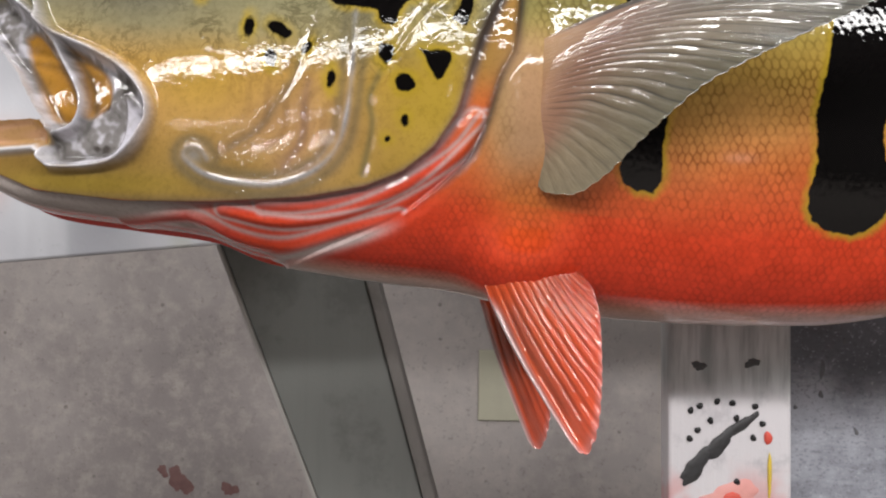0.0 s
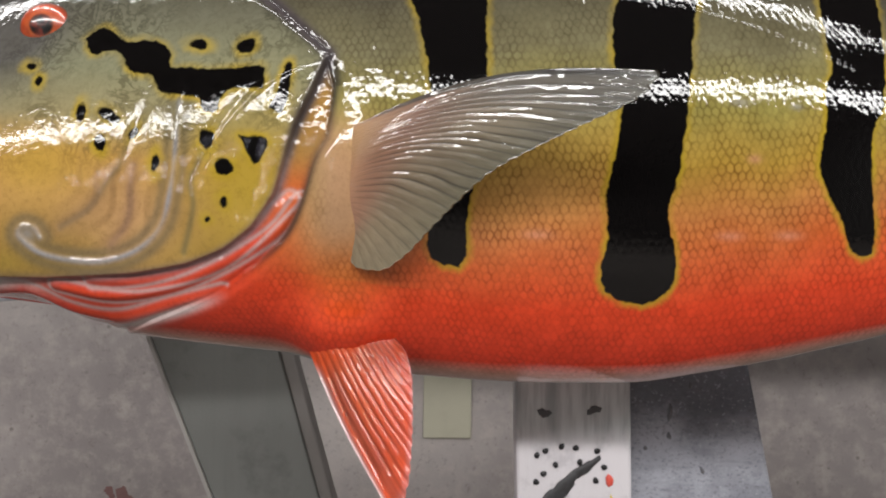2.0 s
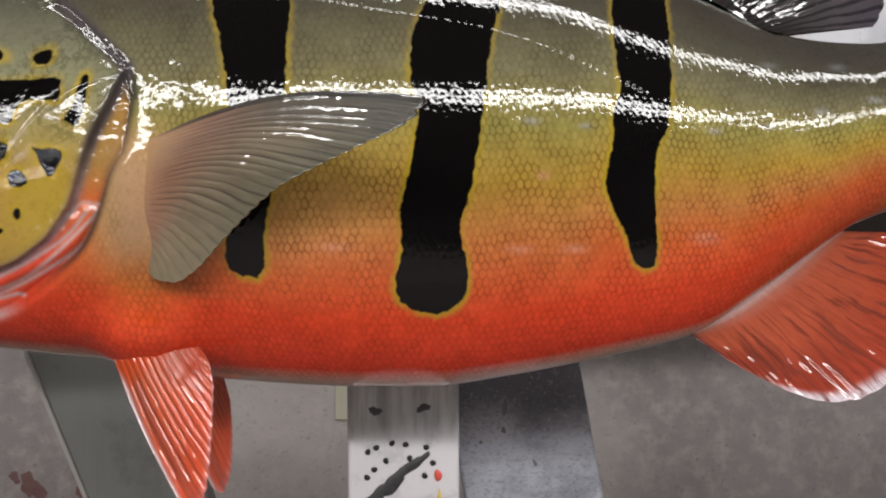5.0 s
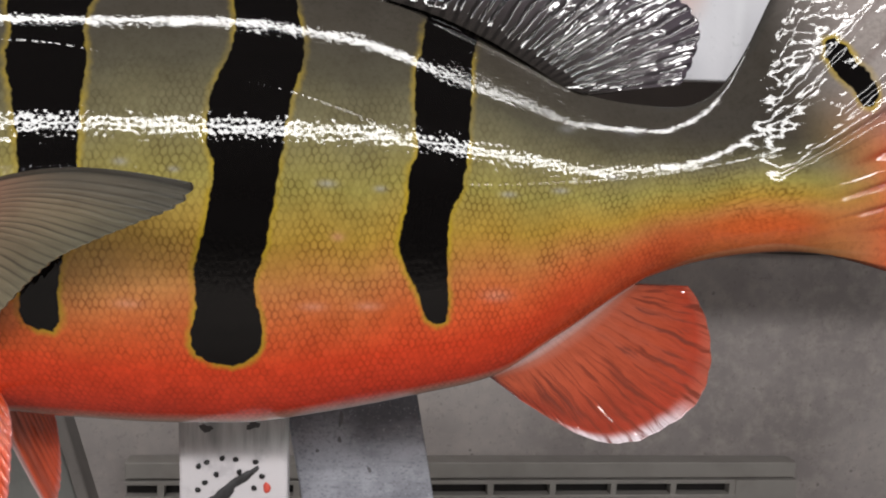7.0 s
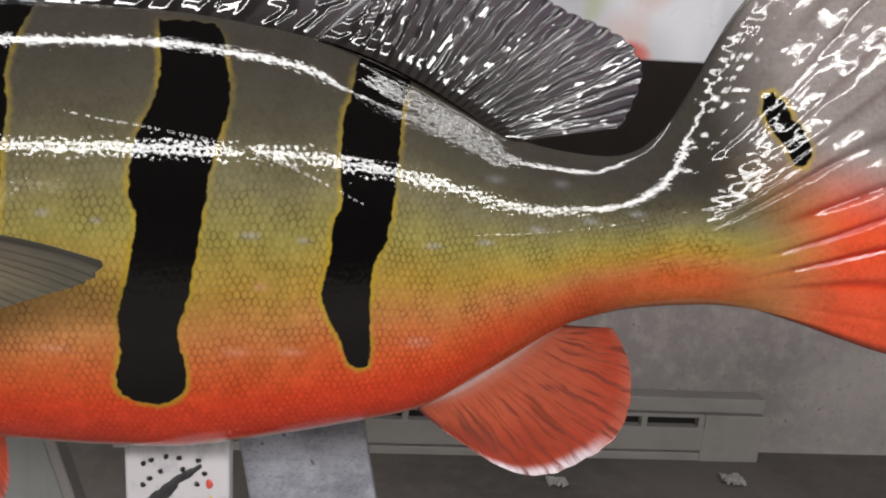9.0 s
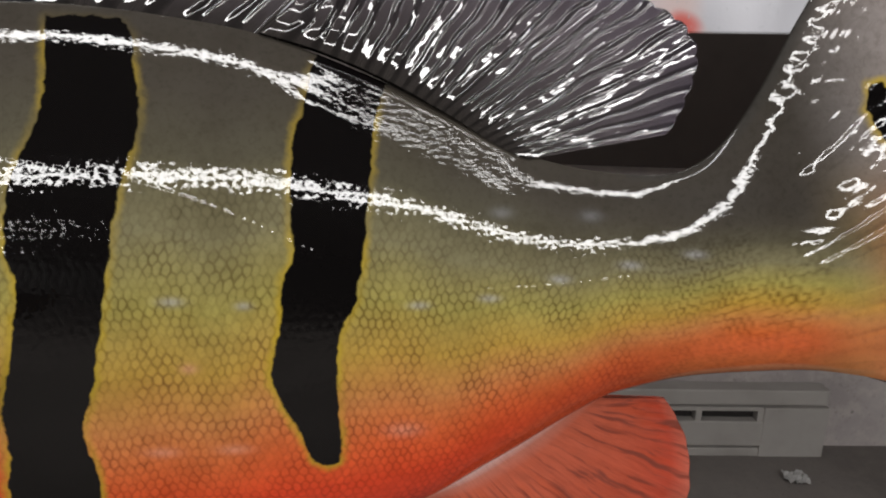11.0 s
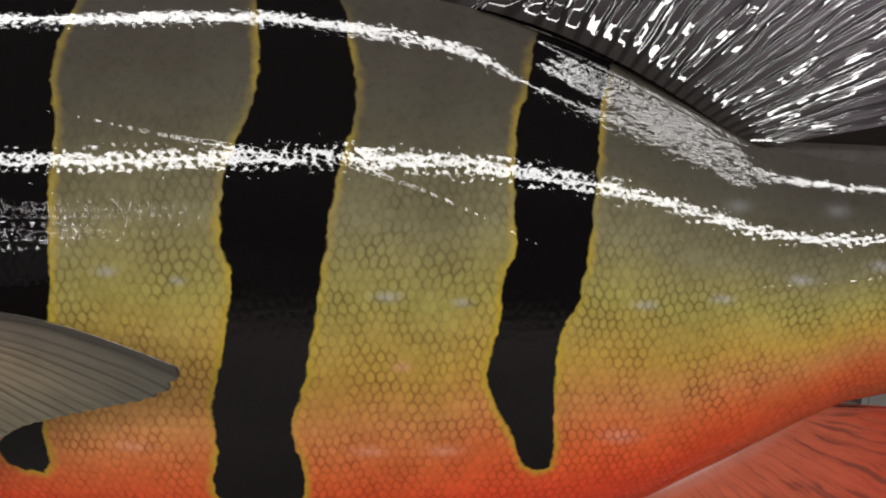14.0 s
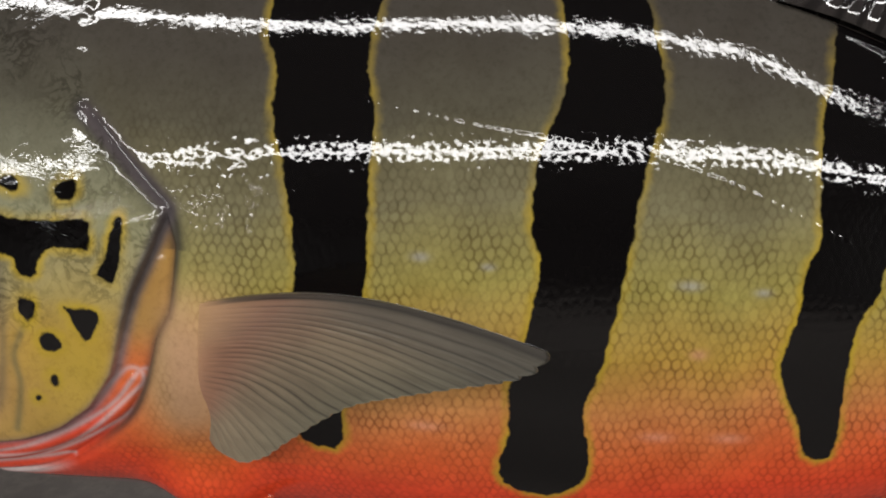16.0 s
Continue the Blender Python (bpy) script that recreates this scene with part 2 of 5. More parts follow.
LEG = painted_wood("grey_green_leg_paint", rgb(128, 129, 126), rgb(106, 107, 104), 0.55)
EDGE = painted_wood("light_grey_edge_paint", rgb(134, 129, 126), rgb(108, 104, 101), 0.55)
PALE_EDGE = painted_wood("pale_leg_edge", rgb(178, 174, 170), rgb(140, 136, 132), 0.55)
POST = post_paint("white_post_paint")
PLANK = speckled_plank("speckled_plank_paint")
BOARD = smeared_board("paint_smeared_board")
YELLOW = plain_paint("pale_yellow_card", rgb(190, 186, 166), 0.7, 0.15, 20.0)
INK = plain_paint("black_test_paint", (0.012, 0.012, 0.013, 1), 0.35, 0.3, 200.0)
WASH = plain_paint("black_wash", (0.045, 0.044, 0.047, 1), 0.5, 0.8, 260.0)
RED = plain_paint("red_test_paint", (0.72, 0.10, 0.07, 1), 0.4, 0.3, 90.0)
DENT = plain_paint("dark_dent_grey", (0.10, 0.10, 0.105, 1), 0.7, 0.4, 150.0)
DRIP = plain_paint("grey_drip_paint", (0.17, 0.17, 0.185, 1), 0.5, 0.4, 150.0)
PINK = plain_paint("pink_test_paint", (0.78, 0.36, 0.33, 1), 0.5, 0.35, 70.0)
GOLD = plain_paint("yellow_test_paint", (0.75, 0.55, 0.08, 1), 0.4, 0.3, 90.0)
DULL_RED = plain_paint("dull_red_paint", (0.20, 0.105, 0.10, 1), 0.6, 0.5, 40.0)
PAPER = plain_paint("crumpled_paper", (0.36, 0.35, 0.34, 1), 0.8, 0.3, 60.0)


# ---------------------------------------------------------------- mesh helpers
def mesh_object(name, verts, faces, material, parent=None, smooth=False, label=""):
    me = bpy.data.meshes.new(name)
    me.from_pydata([tuple(map(float, v)) for v in verts], [], faces)
    me.materials.append(material)
    if smooth:
        me.polygons.foreach_set("use_smooth", [True] * len(me.polygons))
    ob = new(name, me)
    ob.parent = parent
    if label:
        ob["label"] = label
    return ob


def part(name, bm, material, parent=None, label="", smooth=False):
    me = bpy.data.meshes.new(name)
    bm.normal_update()
    bm.to_mesh(me)
    bm.free()
    me.materials.append(material)
    if smooth:
        me.polygons.foreach_set("use_smooth", [True] * len(me.polygons))
    ob = new(name, me)
    ob.parent = parent
    if label:
        ob["label"] = label
    return ob


def box_bm(x0, x1, y0, y1, z0, z1, bevel=0.0, segments=2):
    bm = bmesh.new()
    bmesh.ops.create_cube(bm, size=1.0, matrix=Matrix.Translation(((x0 + x1) / 2, (y0 + y1) / 2, (z0 + z1) / 2)) @ Matrix.Diagonal((x1 - x0, y1 - y0, z1 - z0, 1)))
    if bevel:
        bmesh.ops.bevel(bm, geom=bm.edges[:], offset=bevel, segments=segments, affect="EDGES", profile=0.5)
    return bm


def slab_bm(outline, y0, y1, bevel=0.0):
    """An upright slab: an outline in x and z, between two depths."""
    bm = bmesh.new()
    front = [bm.verts.new((x, y0, z)) for x, z in outline]
    back = [bm.verts.new((x, y1, z)) for x, z in outline]
    bm.faces.new(front)
    bm.faces.new(back[::-1])
    k = len(outline)
    for i in range(k):
        bm.faces.new((front[i], back[i], back[(i + 1) % k], front[(i + 1) % k]))
    bmesh.ops.recalc_face_normals(bm, faces=bm.faces[:])
    if bevel:
        bmesh.ops.bevel(bm, geom=bm.edges[:], offset=bevel, segments=2, affect="EDGES", profile=0.5)
    return bm


# ---------------------------------------------------------------- the room
def structure(ob, label, category):
    return tagged(ob, label, category, kind="structure")


structure(part("floor", box_bm(-5.5, 3.6, -11.0, 1.75, -0.12, 0.0), FLOOR), "bare grey concrete workshop floor with paint drips", "floor")
structure(part("wall_back", box_bm(-5.5, 3.6, 1.75, 1.90, 0.0, 2.6), WALL), "stained bare grey concrete wall with small pits", "wall")
# these walls and the ceiling are unseen, added to close the room for bounce
structure(part("wall_left", box_bm(-5.65, -5.5, -11.0, 1.9, 0.0, 2.6), PLASTER), "plain grey plaster wall", "wall")
structure(part("wall_right", box_bm(3.6, 3.75, -11.0, 1.9, 0.0, 2.6), PLASTER), "plain grey plaster wall", "wall")
structure(part("wall_front", box_bm(-5.65, 3.75, -11.15, -11.0, 0.0, 2.6), PLASTER), "plain grey plaster wall", "wall")
structure(part("ceiling", box_bm(-5.65, 3.75, -11.15, 1.9, 2.6, 2.72), CEIL), "plain grey painted ceiling", "ceiling")


def baseboard_heater():
    base = tagged(new("baseboard_heater"), "grey enamelled baseboard heater with a row of slots", "heater")
    base.location = (0, 0, 0)
    x0, x1, y0, y1 = -0.20, 1.29, 1.70, 1.748
    part("cover", box_bm(x0, x1, y0, y1, 0.0, 0.020, 0.002), HEATER, base)
    part("front_panel", box_bm(x0, x1, y0 - 0.002, y1, 0.026, 0.086, 0.003), HEATER, base)
    part("slot_lip", box_bm(x0, 1.144, y0 + 0.001, y1, 0.110, 0.119, 0.001), HEATER, base)
    part("top_panel", box_bm(x0, x1, y0 + 0.002, y1, 0.1235, 0.160, 0.003), HEATER, base)
    part("back_plate", box_bm(x0, x1, y0 + 0.022, y1, 0.018, 0.126), SLOT, base)
    part("end_cap", box_bm(1.145, x1 + 0.003, y0 - 0.003, y1, 0.0, 0.1195, 0.002), HEATER, base)
    pitch = 0.1405
    for i in range(10):
        x = 1.138 - i * pitch
        part("divider", box_bm(x - 0.007, x + 0.007, y0, y1, 0.084, 0.114, 0.001), HEATER, base)
    return base


baseboard_heater()


# added dark sheet that stands in for the shade on the upper wall
tagged(part("wall_shade_panel", box_bm(0.42, 2.6, 1.735, 1.749, 0.638, 1.62, 0.003), BROWN), "dark brown sheet on the concrete wall, standing in for the shade there", "wall panel")


def scrap(name, x, y, r, seed, label):
    """A crumpled scrap of paper on the floor."""
    rng = random.Random(seed)
    n = 11
    verts = [(x + r * (a / (n - 1) - .5) * 2, y + r * (b / (n - 1) - .5) * 1.6, .003 + r * .5 * rng.random()) for a in range(n) for b in range(n)]
    faces = [tuple(int(v) for v in f) for f in grid_faces_plain(n, n)]
    ob = mesh_object(name, verts, faces, PAPER, None, False)
    mod = ob.modifiers.new("thickness", "SOLIDIFY")
    mod.thickness = .0015
    return tagged(ob, label, "paper scrap")


def grid_faces_plain(a, b):
    return [(i * b + j, i * b + j + 1, (i + 1) * b + j + 1, (i + 1) * b + j) for i in range(a - 1) for j in range(b - 1)]


scrap("paper_scrap", .767, 1.578, .022, 3, "small crumpled white paper scrap on the concrete floor")
scrap("paper_scrap", 1.185, 1.600, .024, 5, "crumpled pale paper scrap lying on the concrete floor")

# pale card on the wall
tagged(part("wall_card", box_bm(0.045, 0.145, 1.742, 1.749, 0.355, 0.50, 0.002), YELLOW), "pale yellow paper card stuck on the concrete wall", "card")


# ---------------------------------------------------------------- stand and boards behind the fish
def blank_post():
    base = tagged(new("stand_post"), "white-painted wooden post with black and red paint tests", "post")
    tilt = 0.035
    out = [(0.1205, 0.83), (0.1885, 0.83), (0.1885 + tilt * 0.83 * 0.6, 0.0), (0.1205 + tilt * 0.83 * 0.6, 0.0)]
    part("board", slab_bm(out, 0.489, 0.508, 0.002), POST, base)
    return base


def blob(name, x, z, rx, rz, y, material, parent, turn=0.0, seed=0, n=22, rough=0.18, depth=0.0012):
    """A dab of dried paint: a low uneven dome."""
    rng = random.Random(seed)
    ph = [rng.uniform(0, 6.28) for _ in range(4)]
    verts, faces = [], []
    for k, (s, d) in enumerate(((1.0, 0.0), (0.8, 0.7), (0.4, 1.0))):
        for i in range(n):
            a = 2 * math.pi * i / n
            r = 1 + rough * (math.sin(2 * a + ph[0]) * 0.5 + math.sin(3 * a + ph[1]) * 0.35 + math.sin(7 * a + ph[2]) * 0.25)
            px, pz = rx * s * r * math.cos(a), rz * s * r * math.sin(a)
            verts.append((x + px * math.cos(turn) - pz * math.sin(turn), y - d * depth, z + px * math.sin(turn) + pz * math.cos(turn)))
    for k in range(2):
        for i in range(n):
            faces.append((k * n + i, k * n + (i + 1) % n, (k + 1) * n + (i + 1) % n, (k + 1) * n + i))
    faces.append(tuple(2 * n + i for i in range(n)))
    return mesh_object(name, verts, faces, material, parent, True)


stand_post = blank_post()
for k, (x, z) in enumerate(((.1368, .6372), (.1418, .6398), (.1513, .6425), (.1597, .6417), (.1722, .64), (.1478, .6317), (.1621, .6333), (.1764, .6304), (.1408, .6263), (.1365, .6215), (.1715, .6225), (.163, .598))):
    blob("paint_dot", x, z, .0018, .0019, .4885, INK, stand_post, seed=k, n=12)
for k, (x, z, rx, rz, turn) in enumerate(((.1655, .6300, .0105, .0028, .72), (.1530, .6190, .0125, .0044, .72), (.1405, .6065, .0125, .0050, .85))):
    blob("brush_stroke", x, z, rx, rz, .4886, WASH, stand_post, turn, 30 + k, 26, .35)
blob("red_dab", .1796, .6226, .0022, .0038, .4886, RED, stand_post, 0, 41)
blob("yellow_streak", .1809, .6020, .0013, .0120, .4888, GOLD, stand_post, 0, 42)
blob("pink_smear", .1585, .5890, .0170, .0080, .4889, PINK, stand_post, .2, 43, 30, .3)
blob("red_dab", .1600, .5890, .0050, .0035, .4878, RED, stand_post, .3, 44)
# dents drawn as low dark dabs
for k, (x, z) in enumerate(((.141, .662), (.1701, .6641))):
    blob("dent", x, z, .0036, .0028, .4888, DENT, stand_post, .3, 50 + k, 16, .5, .0004)


def stain(x, z, rx, rz, turn, seed):
    ob = blob("paint_stain", x, z, rx, rz, 1.7495, DULL_RED, None, turn, seed, 26, .5, .0008)
    return tagged(ob, "dull red dried paint stain on the concrete wall", "paint stain", "paint stains on the wall")


stain(-.575, .215, .020, .030, .3, 61)
stain(-.610, .235, .010, .012, .9, 62)
stain(-.470, .200, .016, .014, .2, 63)


def blank_plank():
    base = tagged(new("stand_plank"), "blue-grey painted wooden plank speckled with overspray", "plank")
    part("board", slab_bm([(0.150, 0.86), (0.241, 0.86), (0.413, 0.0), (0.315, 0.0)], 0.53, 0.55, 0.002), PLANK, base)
    return base


stand_plank = blank_plank()
for k, (x, z, rx, rz) in enumerate(((.2260, .655, .0016, .0050), (.2255, .640, .0012, .0026), (.2390, .672, .0010, .0018), (.2105, .632, .0011, .0016), (.2470, .618, .0013, .0022), (.2180, .690, .0009, .0012))):
    blob("paint_drip", x, z, rx, rz, .5296, DRIP, stand_plank, .15 * k, 70 + k, 14, .4, .0006)


def spray_stand():
    base = tagged(new("spray_stand"), "overspray-speckled white board on a grey-green slanted trestle leg", "spray stand")
    part("board", slab_bm([(-0.56, 0.685), (-0.13, 0.727), (-0.13, 1.30), (-0.56, 1.30)], 0.60, 0.618, 0.002), BOARD, base, "white board smeared and speckled with overspray")
    part("leg", slab_bm([(-0.229, 0.765), (-0.100, 0.765), (0.113, 0.0), (0.075, 0.0)], 0.78, 0.80, 0.002), LEG, base, "grey-green painted slanted leg")
    # left edge strip, paler than the leg's face
    part("edge_strip", slab_bm([(-0.2325, 0.765), (-0.2288, 0.765), (0.0752, 0.0), (0.0715, 0.0)], 0.778, 0.801), PALE_EDGE, base, "thin pale edge")
    part("edge_strip", slab_bm([(-0.099, 0.765), (-0.087, 0.765), (0.126, 0.0), (0.114, 0.0)], 0.776, 0.802, 0.002), EDGE, base, "pale grey edge strip")
    part("spacer", box_bm(-0.26, -0.14, 0.618, 0.78, 0.74, 0.78, 0.002), LEG, base)
    part("leg", slab_bm([(-0.52, 0.90), (-0.47, 0.90), (-0.95, 0.0), (-1.00, 0.0)], 0.619, 0.64, 0.002), LEG, base)
    return base


def drying_stand():
    base = tagged(new("drying_stand"), "standing white board with blurred red, green and yellow smears", "board")
    part("board", slab_bm([(0.05, 0.905), (1.60, 0.957), (1.60, 1.50), (0.05, 1.50)], 0.78, 0.80, 0.002), BOARD, base)
    for x in (1.40, 1.54):
        part("leg", box_bm(x, x + 0.05, 0.801, 0.84, 0.0, 1.40, 0.003), LEG, base)
    return base


spray_stand()
drying_stand()


# ---------------------------------------------------------------- the fish replica
def spline(table, x):
    """Smooth monotone curve through a few control points."""
    xs, ys = (np.array(c, float) for c in table)
    x = np.clip(x, xs[0], xs[-1])
    h = np.diff(xs)
    d = np.diff(ys) / h
    m = np.zeros_like(ys)
    m[1:-1] = np.where(d[1:] * d[:-1] > 0, 2 * d[1:] * d[:-1] / (d[1:] + d[:-1] + 1e-12), 0)
    m[0], m[-1] = d[0], d[-1]
    i = np.clip(np.searchsorted(xs, x) - 1, 0, len(h) - 1)
    t = (x - xs[i]) / h[i]
    return ys[i] * (1 + 2 * t) * (1 - t) ** 2 + h[i] * m[i] * t * (1 - t) ** 2 + ys[i + 1] * t * t * (3 - 2 * t) + h[i] * m[i + 1] * t * t * (t - 1)


BELLY = ([-.25, -.211, -.183, -.147, -.11, -.086, -.061, -.023, .013, .072, .13, .17, .212, .272, .304, .34, .38, .40, .419, .45, .48],
         [.768, .749, .737, .732, .727, .718, .713, .708, .704, .694, .6915, .692, .698, .711, .72, .745, .776, .7875, .795, .801, .798])
BACK = ([-.25, -.2, -.15, -.104, -.05, 0, .08, .16, .23, .278, .326, .345, .376, .42, .48],
        [.828, .864, .891, .908, .919, .924, .927, .928, .922, .908, .887, .878, .873, .872, .872])
# the back's line, eased over a centimetre
BACK_X = np.linspace(-.25, .48, 293)
EASE = np.exp(-.5 * (np.arange(-12, 13) * .0025 / .008) ** 2)
BACK = (BACK_X, np.convolve(np.pad(spline(BACK, BACK_X), 12, "reflect", reflect_type="odd"), EASE / EASE.sum(), "valid"))
MIDDLE = ([-.25, -.10, 0, .06, .15, .22, .30, .39, .47, .60], [.4245, .4230, .4265, .4255, .4205, .4180, .4135, .4010, .390, .375])
WIDTH = ([-.25, -.2, -.14, -.07, -.02, .087, .164, .25, .30, .35, .42, .445, .48], [.030, .042, .053, .061, .066, .058, .0525, .044, .0362, .0285, .0182, .0156, .0110])


def section(x, z):
    """Half thickness of the body at x and z."""
    zb, zt, w = spline(BELLY, x), spline(BACK, x), spline(WIDTH, x)
    zw = zb + (0.12 + 0.26 * smooth_step(-.16, .08, x) + .09 * np.exp(-((x - .07) / .075) ** 2)) * (zt - zb)
    u, v = np.clip((z - zw) / (zt - zw), 0, 1), np.clip((zw - z) / (zw - zb), 0, 1)
    y = w * np.where(z > zw, (1 - u ** 2.3) ** 0.85, (1 - v ** 2.6) ** 0.5)
    # a flat shoulder along the root of the soft dorsal fin
    d = np.clip(zt - z, 0, 1)
    flat = smooth_step(.240, .285, x) * smooth_step(.348, .330, x) * smooth_step(.019, .012, d)
    return y + flat * (np.minimum(.0030 + .615 * d, 1.7 * d) - y)


def flank_y(x, z):
    return float(spline(MIDDLE, np.array([x]))[0] - section(np.array([x]), np.array([z]))[0])


def poly_distance(pts, X, Z, closed=True):
    """Distance to a line of points; inside a closed one it is negative."""
    P = np.array(pts, float)
    n = len(P)
    far = np.hypot(np.maximum(np.maximum(P[:, 0].min() - X, X - P[:, 0].max()), 0), np.maximum(np.maximum(P[:, 1].min() - Z, Z - P[:, 1].max()), 0))
    near = far < .03
    if not near.all():
        far[near] = poly_distance(pts, X[near], Z[near], closed) if near.any() else 0
        return far
    best = np.full(X.shape, 9.0)
    inside = np.zeros(X.shape, bool)
    for i in range(n if closed else n - 1):
        (ax, az), (bx, bz) = P[i], P[(i + 1) % n]
        ex, ez = bx - ax, bz - az
        t = np.clip(((X - ax) * ex + (Z - az) * ez) / (ex * ex + ez * ez + 1e-15), 0, 1)
        best = np.minimum(best, np.hypot(X - ax - t * ex, Z - az - t * ez))
        if closed:
            inside ^= ((az > Z) != (bz > Z)) & (X < ex * (Z - az) / (ez + 1e-15) + ax)
    return np.where(inside, -best, best) if closed else best


def smooth_step(a, b, v):
    t = np.clip((v - a) / (b - a), 0, 1)
    return t * t * (3 - 2 * t)


def smooth_line(pts, per=8):
    """A rounder line through the same points."""
    P = np.array(pts, float)
    s = np.concatenate([[0], np.cumsum(np.hypot(*np.diff(P, axis=0).T))])
    q = np.linspace(0, s[-1], per * len(P))
    ext = np.vstack([2 * P[0] - P[1], P, 2 * P[-1] - P[-2]])
    out = []
    for v in q:
        i = min(max(int(np.searchsorted(s, v)) - 1, 0), len(P) - 2)
        t = (v - s[i]) / (s[i + 1] - s[i])
        p0, p1, p2, p3 = ext[i:i + 4]
        out.append(0.5 * (2 * p1 + (p2 - p0) * t + (2 * p0 - 5 * p1 + 4 * p2 - p3) * t * t + (3 * p1 - p0 - 3 * p2 + p3) * t ** 3))
    return np.array(out)


BAR_1 = [(.057, .935), (.0585, .9124), (.0588, .902), (.0642, .8911), (.0639, .8763), (.068, .8635), (.0707, .8523), (.0735, .835), (.0743, .8126), (.0737, .7632),
         (.0755, .7542), (.087, .7505), (.0916, .757), (.0905, .7712), (.0985, .8158), (.0994, .8401), (.0993, .8611), (.0994, .8816), (.096, .8906), (.096, .9036), (.0985, .935)]
BAR_2 = [(.1615, .9235), (.1657, .903), (.1653, .8901), (.1615, .878), (.1569, .8638), (.1564, .8409), (.1603, .8332), (.1569, .8038), (.1521, .7831), (.1532, .7662), (.1505, .7473),
         (.155, .7385), (.1686, .7344), (.1813, .7405), (.184, .7551), (.1799, .7752), (.1845, .7919), (.1877, .8119), (.1906, .8347), (.1943, .8637), (.1992, .8824), (.1997, .8952), (.1966, .9042), (.190, .9225)]
BAR_3 = [(.2640, .9180), (.2604, .9073), (.2582, .8925), (.2553, .8842), (.2553, .8556), (.2571, .8423), (.2527, .8324), (.2527, .8182), (.2492, .7989), (.2509, .79), (.2599, .7714), (.2655, .7587),
         (.2712, .7565), (.2758, .7627), (.274, .7835), (.2737, .8103), (.2795, .8249), (.2821, .8428), (.284, .8692), (.285, .8894), (.290, .904), (.2935, .9120)]
CHEEK_BLOTCH = [(-.0838, .8537), (-.0757, .8592), (-.0644, .8517), (-.054, .8522), (-.0429, .847), (-.0414, .8389), (-.032, .8382), (-.017, .8374), (-.0012, .8394), (.0007, .8351),
                (.0005, .8287), (-.0116, .8285), (-.0169, .8259), (-.0197, .8184), (-.0259, .8196), (-.0274, .8246), (-.0387, .826), (-.0451, .8274), (-.0508, .8352), (-.06, .8367), (-.0663, .8463), (-.073, .8473), (-.0793, .8452)]
GILL_SPOT = [(.0044, .82), (.0066, .8263), (.0097, .838), (.0126, .8407), (.0126, .829), (.0109, .8201), (.0093, .8168)]
TRIANGLE_SPOT = [(-.009, .8075), (.0035, .8055), (-.0003, .7955), (-.0037, .7968)]
# x, z, half width, half height, turn in degrees
SPOTS = [(-.0299, .8494, .0046, .0026, -10), (-.0079, .8487, .0043, .0034, 40), (-.1082, .8403, .0024, .0018, 0), (-.1027, .833, .0018, .0022, 0), (-.0806, .8178, .0022, .0042, -5),
         (-.0676, .8164, .0052, .0026, -30), (-.071, .8045, .0026, .0038, 15), (-.0562, .8083, .0016, .003, -30), (-.0452, .7952, .0018, .0034, 0), (-.023, .8056, .0030, .0045, 0),
         (-.0148, .7935, .0042, .0036, -25), (-.015, .7788, .0017, .0024, 0), (-.0219, .7705, .0015, .0015, 0)]
COVER_EDGE = [(.0285, .8443), (.0223, .8292), (.0154, .814), (.0109, .7992), (.0062, .7821), (-.0034, .7675), (-.0158, .7577), (-.031, .7515), (-.0546, .747), (-.0934, .7447), (-.1341, .7451), (-.174, .7493), (-.2001, .7592)]
GILL_LINE = [(-.0050, .8750), (.0049, .8665), (.016, .8562), (.0285, .8443), (.0320, .8320), (.0310, .8176), (.0295, .8070), (.0241, .7969), (.0183, .7774), (.011, .7628), (-.0015, .7505), (-.0173, .7379), (-.0398, .7283), (-.0753, .7176)]
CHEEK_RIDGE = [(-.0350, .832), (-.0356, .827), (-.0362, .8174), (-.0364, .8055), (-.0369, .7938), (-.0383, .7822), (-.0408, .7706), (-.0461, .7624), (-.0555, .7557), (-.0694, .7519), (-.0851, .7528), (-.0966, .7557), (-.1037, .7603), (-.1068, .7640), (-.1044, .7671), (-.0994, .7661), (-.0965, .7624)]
COVER_GROOVE = [(-.0075, .8250), (-.0176, .8105), (-.0255, .7971), (-.0294, .7871), (-.0281, .7773), (-.0296, .7674), (-.0320, .7567)]
CHEEK_FOLD = [(-.0495, .8283), (-.0526, .8195), (-.0563, .8092), (-.0609, .7965), (-.0666, .7873), (-.0729, .7772), (-.0784, .7722), (-.0871, .7672)]
CHEEK_FOLD_LOW = [(-.0546, .7939), (-.0564, .7856), (-.0558, .7772), (-.0582, .7673), (-.0643, .7598)]
COVER_CREST = [(.0252, .8412), (.0112, .8366), (-.0017, .8277), (-.0113, .8173), (-.0191, .8054)]
THROAT_RAY_1 = [(-.0737, .7435), (-.0499, .743), (-.016, .7528), (.0134, .7798)]
THROAT_RAY_2 = [(-.091, .7406), (-.0648, .7358), (-.0318, .7428), (.0038, .7628), (.0183, .7798)]
THROAT_RAY_3 = [(-.1415, .7336), (-.1085, .7374), (-.088, .7283), (-.0661, .7247), (-.0388, .7323), (-.0173, .7379)]
JAW_OUTER = [(-.1976, .8365), (-.182, .8264), (-.1688, .8163), (-.1491, .808), (-.1332, .7991), (-.1242, .7894), (-.1217, .7811), (-.1248, .7706), (-.132, .7635), (-.143, .76), (-.1646, .7596), (-.1674, .766)]
